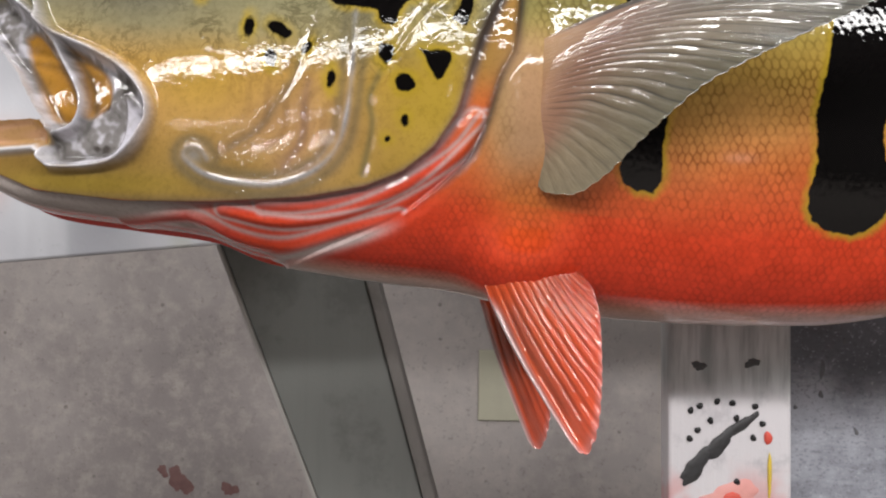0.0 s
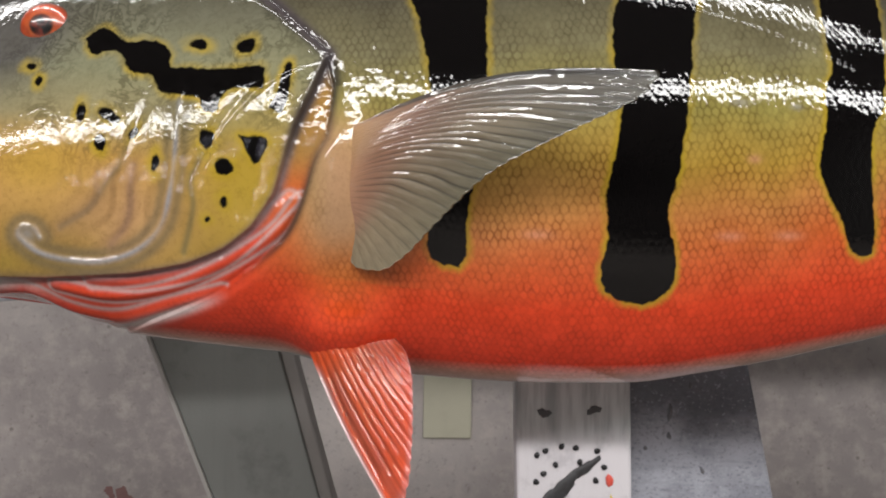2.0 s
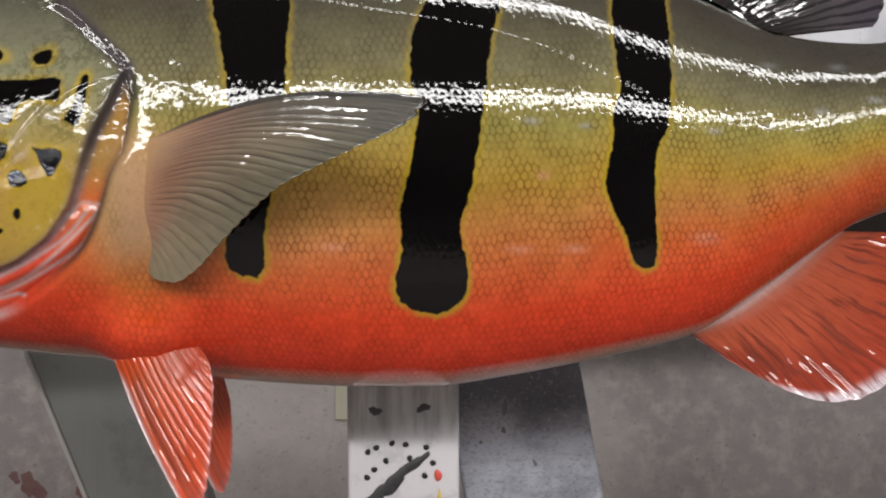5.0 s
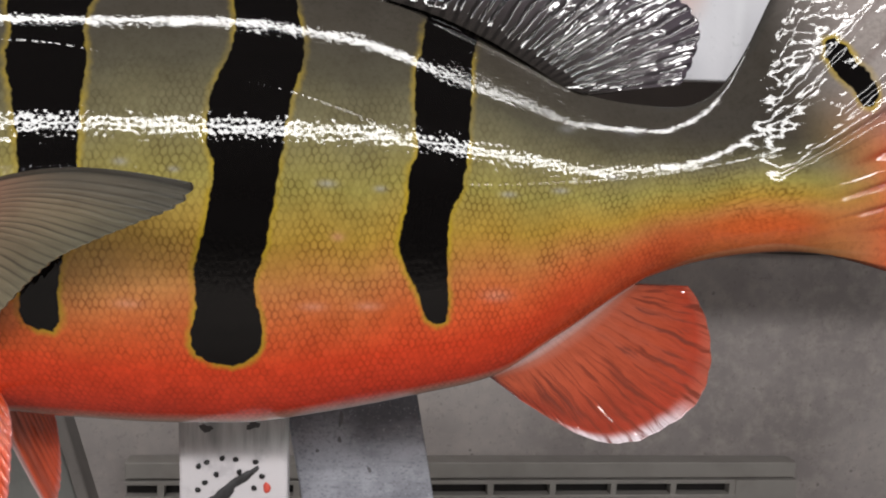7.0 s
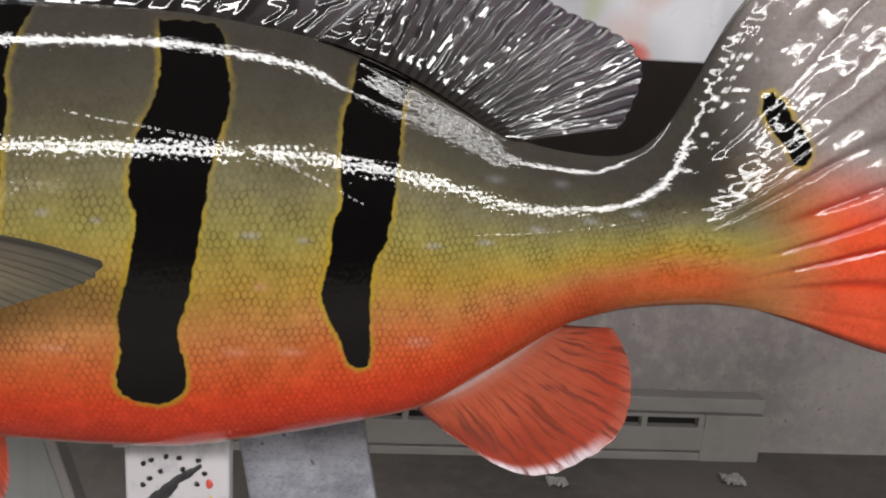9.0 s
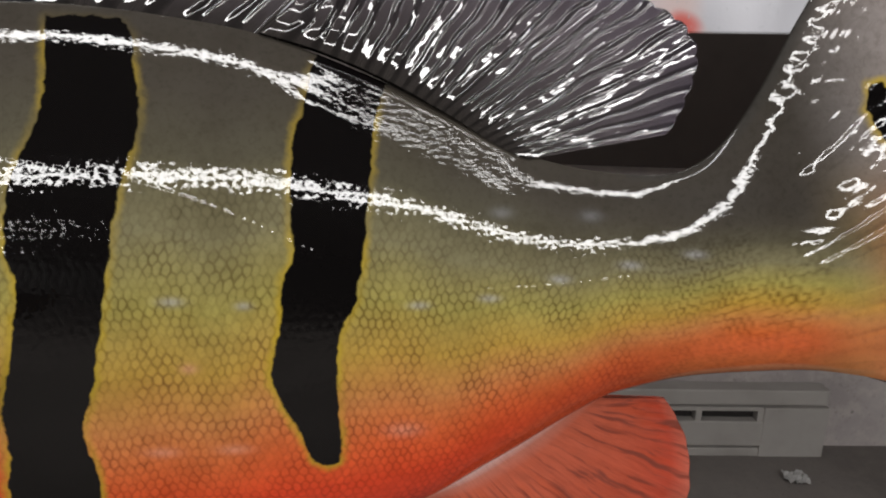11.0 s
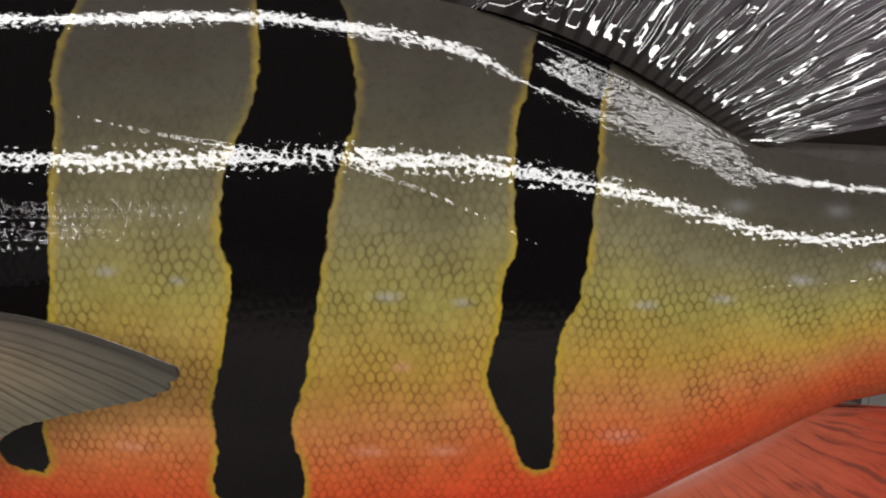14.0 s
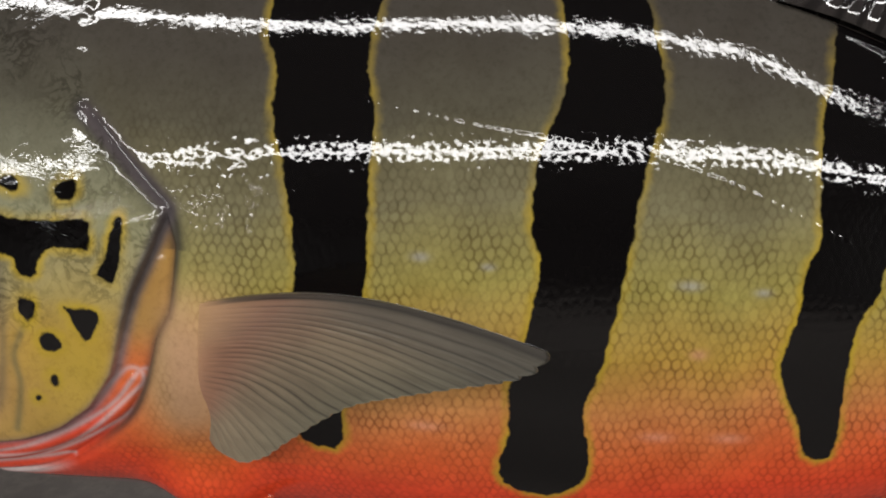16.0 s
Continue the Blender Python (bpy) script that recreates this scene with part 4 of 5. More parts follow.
def fish_body():
    nx, nv = 1400, 480
    xs = np.linspace(-.235, .385, nx)
    verts, V = [], []
    fine = np.linspace(0, 1, 900)
    for x in xs:
        zb, zt = (float(spline(t, np.array([x]))[0]) for t in (BELLY, BACK))
        z = zb + (zt - zb) * 0.5 * (1 - np.cos(np.pi * fine))
        y = -section(np.full(z.shape, x), z)
        s = np.concatenate([[0], np.cumsum(np.hypot(np.diff(y), np.diff(z)))])
        q = np.linspace(0, s[-1], nv)
        verts.append(np.stack([np.full(nv, x), np.interp(q, s, y), np.interp(q, s, z)], 1))
        V.append((q - 0.40 * s[-1]) * 1000)
    G = np.array(verts)
    X, Z = G[..., 0].ravel(), G[..., 2].ravel()
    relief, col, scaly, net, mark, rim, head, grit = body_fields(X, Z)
    height, rims, tone = scale_lattice(X, np.array(V).ravel())
    shoulder = smooth_step(.25, .29, X) * smooth_step(.012, .022, spline(BACK, X) - Z) + smooth_step(.29, .25, X)
    relief = relief + .000062 * height * scaly * np.clip(shoulder, .25, 1)
    mid = spline(MIDDLE, X)
    # outward normals of the smooth form
    gx, gv = np.gradient(G, axis=0), np.gradient(G, axis=1)
    nor = np.cross(gv.reshape(-1, 3), gx.reshape(-1, 3))
    nor /= np.linalg.norm(nor, axis=1)[:, None] + 1e-12
    nor = np.where(nor[:, 1:2] > 0, -nor, nor)
    edge = smooth_step(0.0, .004, np.abs(G[..., 1].ravel()))
    P = np.stack([X, G[..., 1].ravel(), Z], 1) + nor * (relief * edge)[:, None]
    P[:, 1] = np.minimum(P[:, 1], 0)
    front = P.copy()
    front[:, 1] += mid
    # the far flank: the same form mirrored, coarser
    step_x, step_v = 6, 5
    ix, iv = sorted(set(range(0, nx, step_x)) | {nx - 1}), sorted(set(range(0, nv, step_v)) | {nv - 1})
    sel = np.array([[i * nv + j for j in iv] for i in ix])
    back = P[sel.ravel()].copy()
    back[:, 1] = -back[:, 1] + mid[sel.ravel()]
    ff = grid_faces(nx, nv)
    fb = grid_faces(len(ix), len(iv), True) + len(front)
    allv = np.vstack([front, back])
    faces = np.vstack([ff, fb])
    gapd = poly_distance(MOUTH_GAP, np.concatenate([X, X[sel.ravel()]]), np.concatenate([Z, Z[sel.ravel()]]))
    faces = faces[~(gapd[faces] < 0).any(axis=1)]
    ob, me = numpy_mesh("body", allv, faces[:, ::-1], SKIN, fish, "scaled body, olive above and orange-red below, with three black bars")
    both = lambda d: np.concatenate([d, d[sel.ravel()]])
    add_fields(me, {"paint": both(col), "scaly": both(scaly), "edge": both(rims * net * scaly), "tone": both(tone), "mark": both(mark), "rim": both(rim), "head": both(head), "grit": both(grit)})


fish_body()


# ---- fins: a fan of rays between a root line and a rim line
def curve3(pts, n, power=1.0):
    P = np.array(pts, float)
    s = np.concatenate([[0], np.cumsum(np.linalg.norm(np.diff(P, axis=0), axis=1))])
    s /= s[-1]
    q = np.linspace(0, 1, n) ** power
    return np.stack([spline((s, P[:, k]), q) for k in range(3)], 1)


def fin(name, root, rim, rays, amp, thick, colour, material, bow=0.0, ruffle=0.0, forks=True, n=None, m=70, mark=None, label="", sharp=1.0, bend=0.0, ragged=0.0, hollow=0.0, lump=0.0, grain=(2.0, 5.0), swell=0.0, wiggle=0.0, gather=1.0, start=(.10, .34), calm=0.0, slant=0.0, patchy=0.0, flat=0.0):
    n = n or rays * 10 + 1
    A, B = curve3(root, n, gather), curve3(rim, n)
    i, j = np.linspace(0, 1, n)[:, None], np.linspace(0, 1, m)[None, :]
    reach = 1.0 + ragged * np.abs(np.sin(np.pi * i * rays)) - ragged
    w = j * reach
    G = A[:, None, :] * (1 - w[..., None]) + B[:, None, :] * w[..., None]
    side = np.cross(B[n // 2] - A[n // 2], A[-1] - A[0])
    side = side / np.linalg.norm(side)
    if side[1] > 0:
        side = -side
    along = (A[-1] - A[0]) / np.linalg.norm(A[-1] - A[0])
    ph = i * rays + wiggle * np.array([[noise.noise(Vector((a * rays * .55, b * 5.0, 9.0))) for b in j[0]] for a in i[:, 0]]) * smooth_step(.0, .2, j) if wiggle else i * rays
    wave = (.5 + .5 * np.cos(2 * np.pi * ph)) ** sharp
    if forks:
        wave2 = (.5 + .5 * np.cos(4 * np.pi * ph)) ** sharp
        wave = wave * (1 - smooth_step(.45, .8, j)) + wave2 * smooth_step(.45, .8, j)
    if flat:
        wave = smooth_step(.02, flat, wave)
    spread = np.linalg.norm(np.gradient(G, axis=0), axis=-1) * (n - 1) / rays
    rel = amp * (1 + slant * (1 - 2 * i)) * np.clip(spread / np.median(spread), .25, 1.3) * (wave - .5) * smooth_step(start[0], start[1], j) * (0.55 + 0.45 * smooth_step(1.0, .6, j))
    rel = rel + ruffle * np.sin(2 * np.pi * (2.3 * i + .6 * j)) * j + ruffle * .6 * np.sin(2 * np.pi * (5.1 * i - .8 * j) + 1) * j
    if lump:
        rel = rel + lump * np.array([[noise.noise(Vector((a * rays * grain[0], b * grain[1], 4.0))) for b in j[0]] for a in i[:, 0]]) * smooth_step(start[0], start[1], j) * np.clip(spread / np.median(spread), .15, 1.2)
    rel = rel * (1 - calm * smooth_step(.45, .70, i))
    if patchy:
        rel = rel * (1 - patchy * .5 + patchy * np.array([[noise.noise(Vector((a * rays * .9, b * 6.0, 7.0))) for b in j[0]] for a in i[:, 0]]))
    rel = rel * (1 + .25 * np.sin(9 * i + 7 * j) * np.sin(23 * i - 11 * j + 1))
    rel = rel + .25 * amp * np.sin(11 * j + 30 * i + 2 * np.sin(17 * i)) * np.sin(13 * i + 3 * j) * j
    rel = rel + bow * np.sin(np.pi * i) * np.sin(np.pi * .6 * j)
    G = G + along * (bend * np.sin(np.pi * j) * (1 - i) ** .6)[..., None]
    G[..., 0] -= hollow * np.sin(np.pi * j) * (1 - i) ** 3
    G[..., 2] -= .25 * hollow * np.sin(np.pi * j) * i ** 6
    body = thick * (1 - .8 * j) * np.ones_like(i)
    body = body + 2 * swell * np.exp(-((j - .12) / .22) ** 2) * smooth_step(-.02, .13, j) * (1 - np.abs(2 * i - 1) ** 2.5) ** .7
    F, K = G + side * (rel + body / 2)[..., None], G + side * (rel * .8 - body / 2)[..., None]
    P = np.vstack([F.reshape(-1, 3), K.reshape(-1, 3)])
    k = n * m
    fr = grid_faces(n, m)
    rimq = []
    for a in range(n - 1):
        rimq.append((a * m + m - 1, (a + 1) * m + m - 1, k + (a + 1) * m + m - 1, k + a * m + m - 1))
    for b in range(m - 1):
        rimq.append((b, b + 1, k + b + 1, k + b))
        e = (n - 1) * m
        rimq.append((e + b + 1, e + b, k + e + b, k + e + b + 1))
    faces = np.vstack([fr, fr[:, ::-1] + k, np.array(rimq)])
    ob, me = numpy_mesh(name, P, faces, material, fish, label)
    I, J = np.broadcast_to(i, (n, m)).ravel(), np.broadcast_to(j, (n, m)).ravel()
    col = colour(I, J, wave.ravel() if wave.shape == (n, m) else np.broadcast_to(wave, (n, m)).ravel(), G.reshape(-1, 3))
    mk = np.full(n * m, .05) if mark is None else poly_distance(mark, G[..., 0].ravel(), G[..., 2].ravel())
    uv = np.stack([I, J], 1)
    add_fields(me, {"paint": np.vstack([col, col]), "mark": np.concatenate([mk, mk])}, np.vstack([uv, uv]))
    return ob


def ramp(v, stops):
    return np.stack([np.interp(v, [s[0] for s in stops], [s[1][k] for s in stops]) for k in range(3)], 1)


def pectoral_colour(i, j, wave, p):
    c = ramp(j, [(0, (.46, .30, .165)), (.10, (.46, .29, .18)), (.32, (.41, .235, .18)), (.6, (.33, .26, .195)), (1, (.25, .24, .185))])
    low = smooth_step(.50, .85, i)
    c = blend_colour(c, .6 * low * smooth_step(.25, .7, j), (.41, .35, .265))
    c = blend_colour(c, .7 * ridge(j - .24, .17) * smooth_step(.22, .45, i), (.50, .25, .165))
    c = blend_colour(c, .75 * smooth_step(.24, .04, i) * smooth_step(.25, .6, j), (.13, .125, .12))
    c = blend_colour(c, .5 * smooth_step(.5, .1, i) * smooth_step(.75, 1.0, j), (.10, .098, .090))
    c = blend_colour(c, .85 * smooth_step(.035, .012, i) * smooth_step(.05, .2, j), (.05, .046, .042))
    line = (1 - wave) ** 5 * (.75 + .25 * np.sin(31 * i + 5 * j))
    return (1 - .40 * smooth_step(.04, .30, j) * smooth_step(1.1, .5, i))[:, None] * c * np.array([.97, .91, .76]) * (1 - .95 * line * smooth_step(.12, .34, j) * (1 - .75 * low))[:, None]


def pec_y(x):
    return .368 - (x - .04) * .47


PEC_ROOT = [(.0325, .8085), (.0340, .797), (.0352, .786), (.0350, .775), (.0352, .766)]
PEC_RIM = [(.162, .8272), (.1585, .8205), (.153, .8160), (.136, .8080), (.117, .7990), (.102, .791), (.089, .780), (.076, .767), (.064, .7550), (.0530, .7492), (.0440, .7500), (.0378, .7560), (.0352, .7640)]


def pectoral_fin():
    root = [(x, flank_y(x, z) + .0035, z) for x, z in PEC_ROOT]
    rim = [(x, pec_y(x), z) for x, z in PEC_RIM]
    n, m, rays = 391, 100, 28
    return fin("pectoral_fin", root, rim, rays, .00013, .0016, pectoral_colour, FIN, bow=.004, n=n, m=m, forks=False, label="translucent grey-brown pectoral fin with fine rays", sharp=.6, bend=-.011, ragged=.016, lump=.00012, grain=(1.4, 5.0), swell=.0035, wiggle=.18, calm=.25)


pectoral_fin()


def red_fin(i, j, wave, p):
    c = ramp(j, [(0, (.64, .064, .018)), (.26, (.64, .080, .018)), (.38, (.54, .095, .036)), (.7, (.58, .080, .024)), (.95, (.62, .085, .034)), (1, (.64, .20, .17))])
    c = blend_colour(c, .85 * smooth_step(.075, .0, i) * smooth_step(.22, .34, j), (.62, .52, .52))
    c = blend_colour(c, .45 * ridge(i - .13, .04) * smooth_step(.25, .4, j), (.20, .06, .045))
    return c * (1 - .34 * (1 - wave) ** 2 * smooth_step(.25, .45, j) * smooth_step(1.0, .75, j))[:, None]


PELV_ROOT = [(x, flank_y(x, z) + .011, z) for x, z in ((.0130, .7230), (.022, .7300), (.036, .7290), (.0535, .7210))]
PELV_RIM = [(.0555, .366, .6460), (.0604, .366, .6424), (.0645, .367, .6480), (.0668, .369, .6610), (.0675, .372, .6790), (.0672, .376, .6970), (.0645, .379, .7095), (.0600, .381, .7165)]
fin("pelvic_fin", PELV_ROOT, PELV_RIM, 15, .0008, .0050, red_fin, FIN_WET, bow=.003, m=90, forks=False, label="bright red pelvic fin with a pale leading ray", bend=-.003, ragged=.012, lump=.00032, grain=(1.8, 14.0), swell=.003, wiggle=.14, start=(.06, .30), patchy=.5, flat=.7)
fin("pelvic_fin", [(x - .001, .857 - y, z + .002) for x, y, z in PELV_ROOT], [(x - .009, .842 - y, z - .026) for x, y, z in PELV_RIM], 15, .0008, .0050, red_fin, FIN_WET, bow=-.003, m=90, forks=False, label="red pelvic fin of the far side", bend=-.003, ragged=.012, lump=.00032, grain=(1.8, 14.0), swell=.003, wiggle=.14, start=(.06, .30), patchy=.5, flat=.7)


def anal_colour(i, j, wave, p):
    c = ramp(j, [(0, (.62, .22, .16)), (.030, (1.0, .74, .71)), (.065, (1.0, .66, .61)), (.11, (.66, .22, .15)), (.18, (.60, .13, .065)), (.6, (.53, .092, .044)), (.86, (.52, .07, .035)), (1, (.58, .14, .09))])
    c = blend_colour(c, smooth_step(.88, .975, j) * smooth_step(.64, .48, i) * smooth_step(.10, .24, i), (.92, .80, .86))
    c = blend_colour(c, .45 * smooth_step(.75, .35, i) * smooth_step(.35, .70, j) * smooth_step(.97, .86, j), (.27, .045, .03))
    c = blend_colour(c, .85 * smooth_step(.045, .0, i) * smooth_step(.92, .80, j), (.05, .03, .04))
    return c * .76


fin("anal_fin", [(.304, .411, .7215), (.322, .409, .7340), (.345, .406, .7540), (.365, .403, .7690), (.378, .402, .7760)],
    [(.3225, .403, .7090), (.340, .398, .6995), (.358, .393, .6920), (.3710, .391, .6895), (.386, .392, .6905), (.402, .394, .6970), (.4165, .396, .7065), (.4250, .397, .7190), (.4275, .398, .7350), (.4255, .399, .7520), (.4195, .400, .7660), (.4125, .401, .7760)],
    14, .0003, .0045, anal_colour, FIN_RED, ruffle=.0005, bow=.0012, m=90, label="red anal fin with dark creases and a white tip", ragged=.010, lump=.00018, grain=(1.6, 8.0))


def tail_colour(i, j, wave, p):
    z, x = p[:, 2], p[:, 0]
    edge = .868 - .02 * smooth_step(.46, .60, x)
    up = smooth_step(-.018, .026, z - edge - .10 * (x - .47))
    red = ramp(x, [(.465, (.34, .23, .07)), (.495, (.46, .16, .06)), (.524, (.68, .085, .032)), (.60, (.70, .075, .028))])
    grey = ramp(j, [(0, (.085, .080, .05)), (.12, (.13, .122, .10)), (.3, (.27, .240, .228)), (1, (.30, .262, .252))])
    c = red * (1 - up[:, None]) + grey * up[:, None]
    flank = body_fields(np.minimum(x, .474), np.clip(z, spline(BELLY, x) + .001, spline(BACK, x) - .001))[1]
    keep = smooth_step(.520, .456, x + .25 * np.abs(z - .835))[:, None]
    c = c * (1 - keep) + flank * keep
    c = blend_colour(c, .8 * smooth_step(.95, .985, i), (.16, .035, .02))
    c = blend_colour(c, .7 * smooth_step(.04, .0, i), (.04, .038, .036))
    crease = smooth_step(.475, .51, x) * smooth_step(.80, .83, z)
    return c * (1 - (crease * (1 - wave))[:, None] * np.stack([.30 + .10 * (1 - up), .35 + .40 * (1 - up), .35 + .40 * (1 - up)], 1))


OCELLUS = [(.4655, .9114), (.470, .9130), (.476, .9080), (.480, .9010), (.4850, .8960), (.4880, .8900), (.4900, .8830), (.4870, .8775), (.4820, .8780), (.4790, .8850), (.4740, .8900), (.4690, .8970), (.4655, .9030)]
TAIL_RIM = [(.4690, .397, .9690), (.506, .395, 1.0000), (.560, .390, 1.005), (.615, .383, .9700), (.640, .373, .9000), (.642, .366, .8400), (.634, .367, .7950), (.622, .369, .7775), (.606, .371, .7740)]


def tail_fin():
    """The tail grows out of the body's last section and thins into a rayed fan."""
    n, m, x0 = 261, 160, .385
    fine = np.linspace(0, 1, 900)
    zb, zt = (float(spline(t, np.array([x0]))[0]) for t in (BELLY, BACK))
    z = zb + (zt - zb) * 0.5 * (1 - np.cos(np.pi * fine))
    y = section(np.full(z.shape, x0), z)
    arc = np.concatenate([[0], np.cumsum(np.hypot(np.diff(y), np.diff(z)))])
    q = np.linspace(arc[-1], 0, n)
    half0, z0 = np.interp(q, arc, y), np.interp(q, arc, z)
    i, j = np.linspace(0, 1, n)[:, None], np.linspace(0, 1, m)[None, :] ** 1.15
    B = curve3(TAIL_RIM, n)
    h2 = 10 * j ** 3 - 15 * j ** 4 + 6 * j ** 5
    h0, h1, h3 = 1 - h2, j - 6 * j ** 3 + 8 * j ** 4 - 3 * j ** 5, -4 * j ** 3 + 7 * j ** 4 - 3 * j ** 5
    lead = .12 + .05 * np.sin(np.pi * i) ** .6 + .09 * smooth_step(.6, 1, i)
    X = h0 * x0 + h1 * lead + h2 * B[:, :1] + h3 * .9 * (B[:, :1] - x0)
    Z = h0 * z0[:, None] + h1 * (.52 * i ** 3 - .03 * (1 - i)) * lead + h2 * B[:, 2:] + h3 * .9 * (B[:, 2:] - z0[:, None])
    ymid = float(spline(MIDDLE, np.array([x0]))[0])
    drift = float(np.diff(spline(MIDDLE, np.array([x0 - .002, x0])))[0] / .002)
    Y = h0 * ymid + h1 * drift * lead + h2 * B[:, 1:2] + h3 * .5 * (B[:, 1:2] - ymid) + (.06 * np.maximum(Z - .845, 0) + .0042 * (1 + np.tanh((Z - .893 - 1.35 * (X - .485)) / .019)) - .006) * smooth_step(.395, .455, X)
    half = half0[:, None] * np.exp(-6.0 * np.clip(X - x0, 0, 1) - (np.clip(X - x0, 0, 1) / .125) ** 2) + .0022 * smooth_step(0, .25, j) * (1 - .5 * j) * np.sqrt(np.clip(1 - (1 - np.clip(np.minimum(i, 1 - i) / .03, 0, 1)) ** 2, 0, 1))
    turn = 13 * (i + .012 * np.sin(9 * j + 20 * i))
    groove = np.exp(-((turn - np.floor(turn) - .5) / .13) ** 2)
    ray = 1 - groove
    begin = .020 * np.sin(np.floor(turn) * 2.4)
    lump = np.array([noise.noise(Vector((a * 75, 3.0, b * 75))) for a, b in zip(X.ravel(), Z.ravel())]).reshape(n, m)
    broad = np.array([[noise.noise(Vector((a * 30, b * 4.0, 8.0))) for b in j[0]] for a in i[:, 0]])
    low = smooth_step(.905, .865, Z - .12 * (X - .48)) * smooth_step(.800, .838, Z + .25 * (X - .48))
    up = smooth_step(.850, .880, Z)
    streak = np.array([[noise.noise(Vector((a * 110, b * 8.0, 2.0))) for b in j[0]] for a in i[:, 0]])
    rel = (.0012 * (ray - .5) * (.22 * up + .80 * low) + .00016 * lump * (.3 + .7 * up) + .0007 * broad * (.3 + .7 * up) + .00014 * streak * up) * smooth_step(.462, .512, X + begin + .2 * np.abs(Z - .835))
    zig = np.array([noise.noise(Vector((a * 170, 5.0, b * 230))) for a, b in zip(X.ravel(), Z.ravel())]).reshape(n, m)
    rel = rel + (.0003 + .0002 * smooth_step(.850, .870, Z)) * lump * smooth_step(.425, .455, X) + (.00006 + .00020 * ridge(X - .462, .022)) * smooth_step(.40, .44, X) * zig
    lateral = poly_distance(smooth_line(LATERAL_2, 3), X, Z, False)
    rel = rel + .00018 * ridge(lateral, .0006) * smooth_step(-.5, .3, np.sin(X * 2 * np.pi / .0043 + 2.2 * np.sin(X * 310)))
    F = np.stack([X, Y - half - rel, Z], -1).reshape(-1, 3)
    K = np.stack([X, Y + half - rel, Z], -1).reshape(-1, 3)
    k = n * m
    fr = grid_faces(n, m)
    rimq = [(a * m + m - 1, (a + 1) * m + m - 1, k + (a + 1) * m + m - 1, k + a * m + m - 1) for a in range(n - 1)]
    e = (n - 1) * m
    rimq += [(b, b + 1, k + b + 1, k + b) for b in range(m - 1)] + [(e + b + 1, e + b, k + e + b, k + e + b + 1) for b in range(m - 1)]
    ob, me = numpy_mesh("tail_fin", np.vstack([F, K]), np.vstack([fr, fr[:, ::-1] + k, np.array(rimq)]), SKIN, fish, "tail fin, grey above and red below, with a black eye spot")
    I, J, x, z = np.broadcast_to(i, (n, m)).ravel(), np.broadcast_to(j, (n, m)).ravel(), X.ravel(), Z.ravel()
    col = tail_colour(I, J, ray.ravel(), np.stack([x, x, z], 1))
    flank = body_fields(np.minimum(x, .474), np.clip(z, spline(BELLY, x) + .001, spline(BACK, x) - .001))
    mark = poly_distance([(a + .008, b) for a, b in OCELLUS], x, z) - .0003
    scaly = flank[2] * smooth_step(.485, .455, x + .3 * np.abs(z - .835))
    V = np.broadcast_to((q - .40 * arc[-1])[:, None] * 1000, (n, m)).ravel()
    two = lambda d: np.concatenate([d, d])
    one = np.ones(n * m)
    height, rims, tone = scale_lattice(x, V)
    add_fields(me, {"paint": np.vstack([col, col]), "scaly": two(scaly), "edge": two(rims * flank[3] * scaly), "tone": two(tone), "mark": two(mark), "rim": two(one), "head": two(.35 * smooth_step(.45, .48, x))})


tail_fin()


def dorsal_colour(i, j, wave, p):
    c = ramp(j, [(0, (.022, .019, .017)), (.15, (.028, .024, .024)), (.6, (.070, .060, .067)), (1, (.066, .055, .068))])
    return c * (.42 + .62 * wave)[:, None]


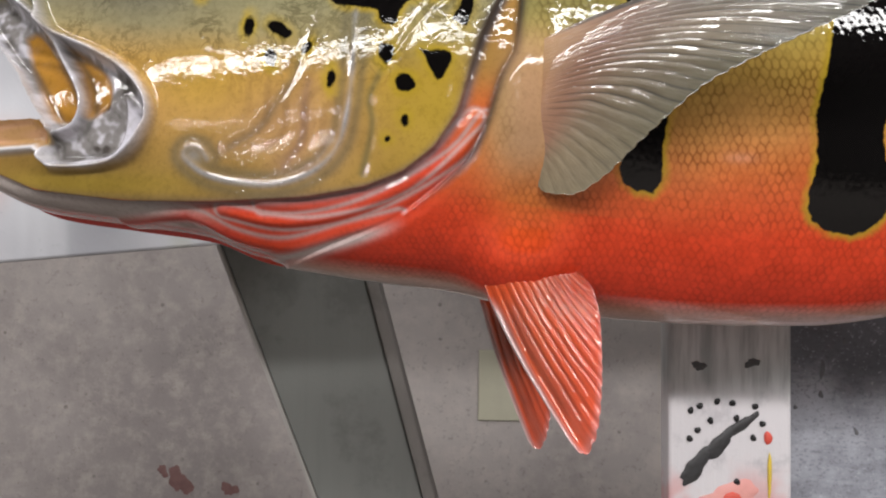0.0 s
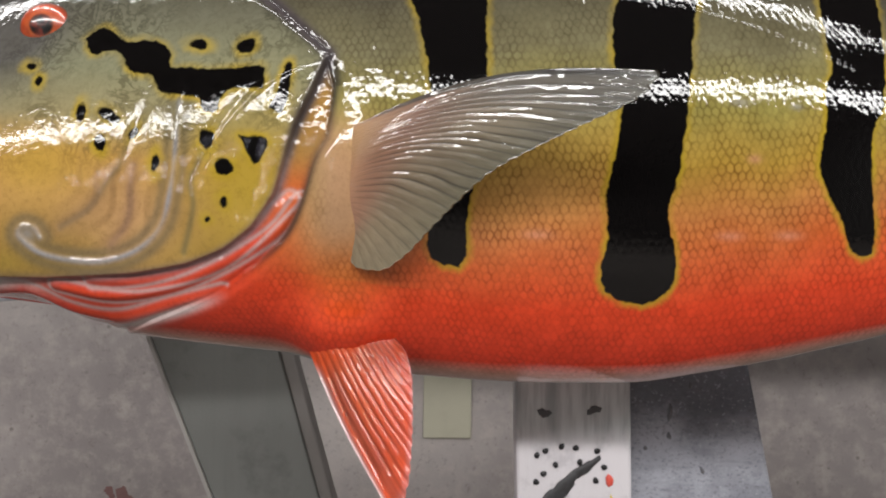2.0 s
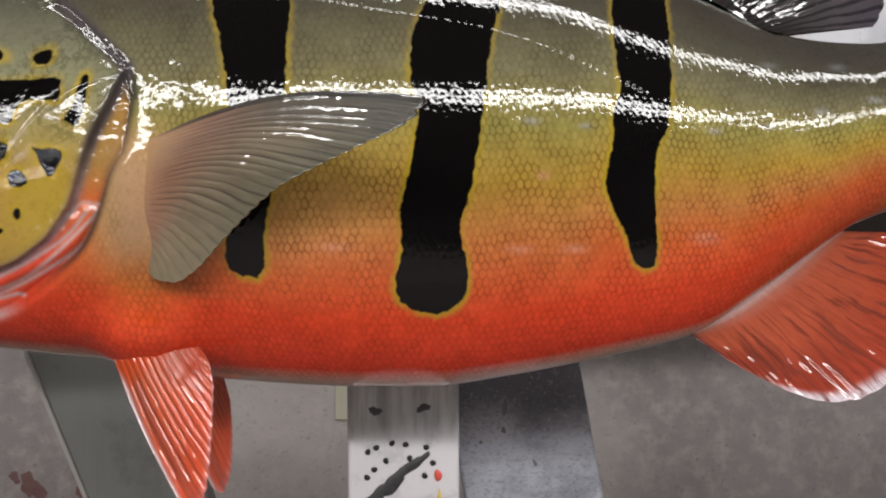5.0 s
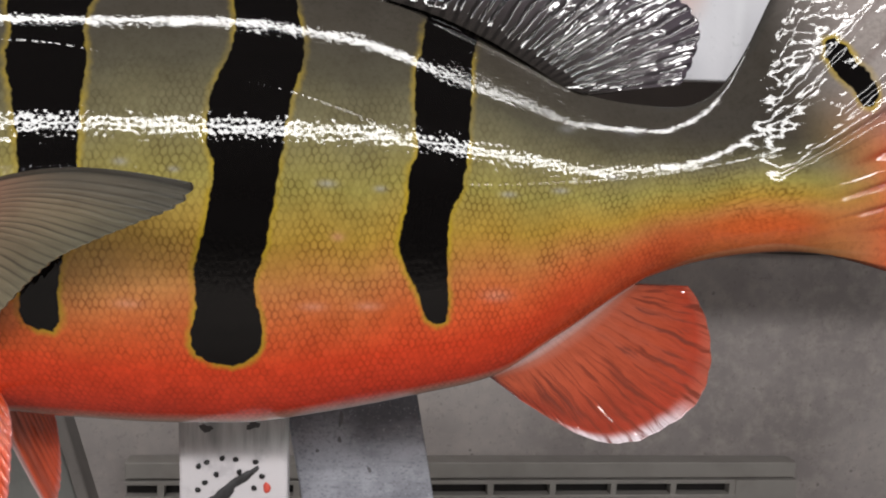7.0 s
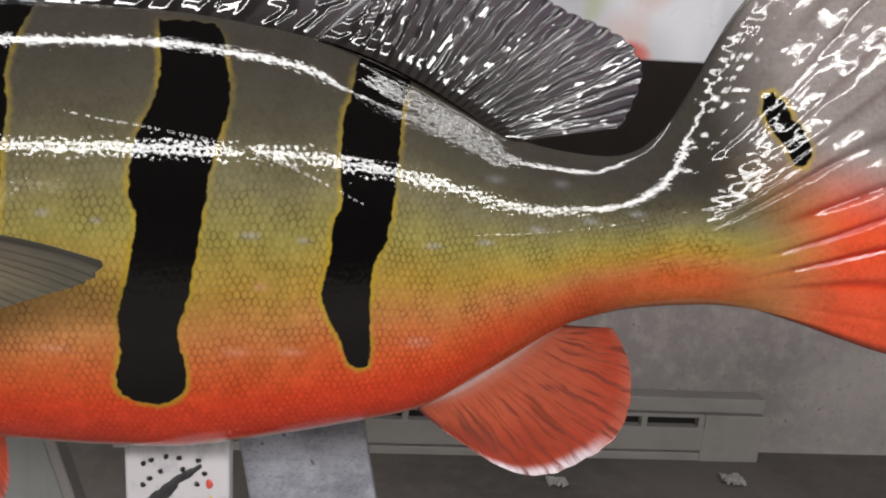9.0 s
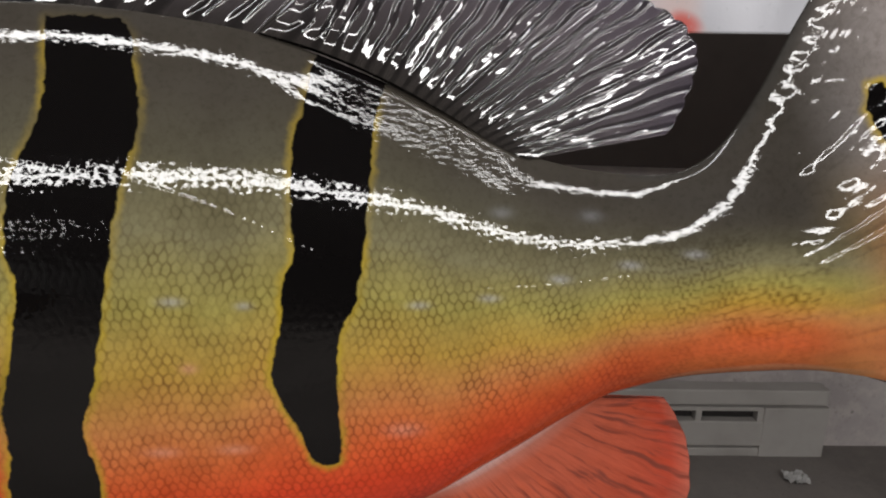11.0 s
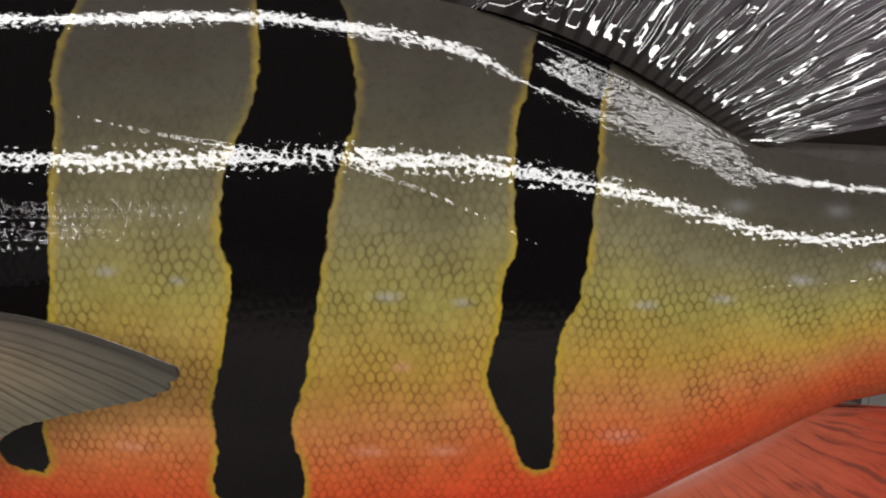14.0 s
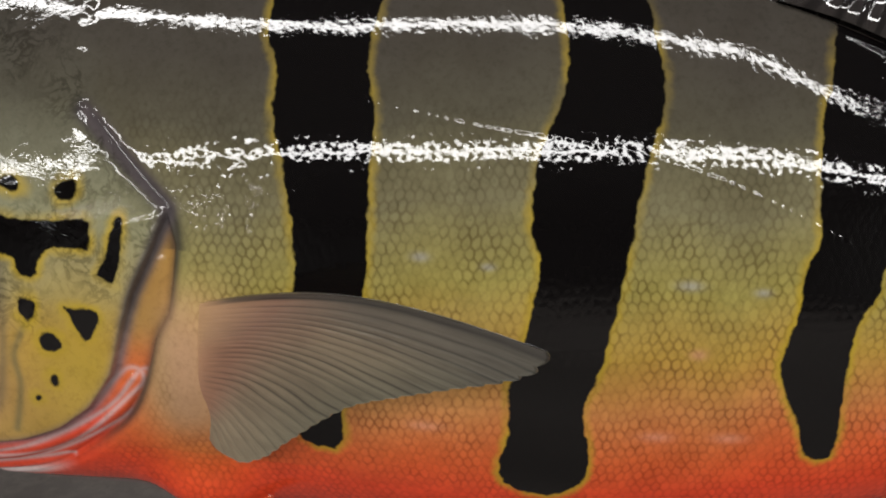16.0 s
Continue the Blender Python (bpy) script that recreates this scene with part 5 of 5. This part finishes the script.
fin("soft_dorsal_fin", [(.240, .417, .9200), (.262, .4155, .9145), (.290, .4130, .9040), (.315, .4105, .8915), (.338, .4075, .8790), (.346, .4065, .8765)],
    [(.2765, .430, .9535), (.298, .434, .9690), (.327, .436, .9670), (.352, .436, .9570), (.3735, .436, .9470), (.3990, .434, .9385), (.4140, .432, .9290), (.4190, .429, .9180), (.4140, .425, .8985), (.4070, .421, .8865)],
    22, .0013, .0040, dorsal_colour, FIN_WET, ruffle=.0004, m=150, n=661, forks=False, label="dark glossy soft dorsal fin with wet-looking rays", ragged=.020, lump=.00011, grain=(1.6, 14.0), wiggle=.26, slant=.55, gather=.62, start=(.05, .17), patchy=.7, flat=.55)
fin("spiny_dorsal_fin", [(.010, .427, .9215), (.060, .4275, .9235), (.120, .426, .9245), (.180, .4235, .9230), (.236, .4180, .9170)],
    [(.030, .436, .955), (.075, .440, .985), (.130, .441, .990), (.190, .440, .982), (.2400, .437, .9680), (.2720, .434, .9540)],
    14, .0019, .0045, dorsal_colour, FIN_WET, ruffle=.0006, m=90, n=281, forks=False, label="dark glossy spiny dorsal fin", lump=.0003, grain=(1.6, 9.0), wiggle=.3, start=(.06, .2), patchy=.7, flat=.55)


# ---- eye
def fish_eye():
    x, z, r = -.1060, .8605, .0128
    y = flank_y(x, z) + .0045
    n, m = 48, 28
    verts, ring = [], []
    for a in range(m):
        th = (np.pi * .52) * a / (m - 1)
        for b in range(n):
            ph = 2 * np.pi * b / n
            verts.append((x + r * np.sin(th) * np.cos(ph), y - r * .62 * np.cos(th), z + r * np.sin(th) * np.sin(ph) * .92))
            ring.append(np.sin(th))
    faces = np.array([(a * n + b, a * n + (b + 1) % n, (a + 1) * n + (b + 1) % n, (a + 1) * n + b) for a in range(m - 1) for b in range(n)])
    t = Tree("glass_eye")
    col = t.mix(t.step(t.noise(world_coords(t), 300.0, 3.0), 0.4, 0.7, 0.0, 0.5), t.attr("paint", False), (.30, .035, .015, 1))
    ob, me = numpy_mesh("eye", np.array(verts), faces, t.set(color=col, rough=0.3, coat=1.0, coat_rough=0.02), fish, "round red-orange glass eye with a black pupil")
    rr = np.array(ring)
    add_fields(me, {"paint": ramp(rr, [(0, (.004, .004, .004)), (.40, (.004, .004, .004)), (.46, (.45, .10, .03)), (.80, (.55, .08, .025)), (.92, (.30, .05, .02)), (1, (.05, .04, .03))])})


fish_eye()
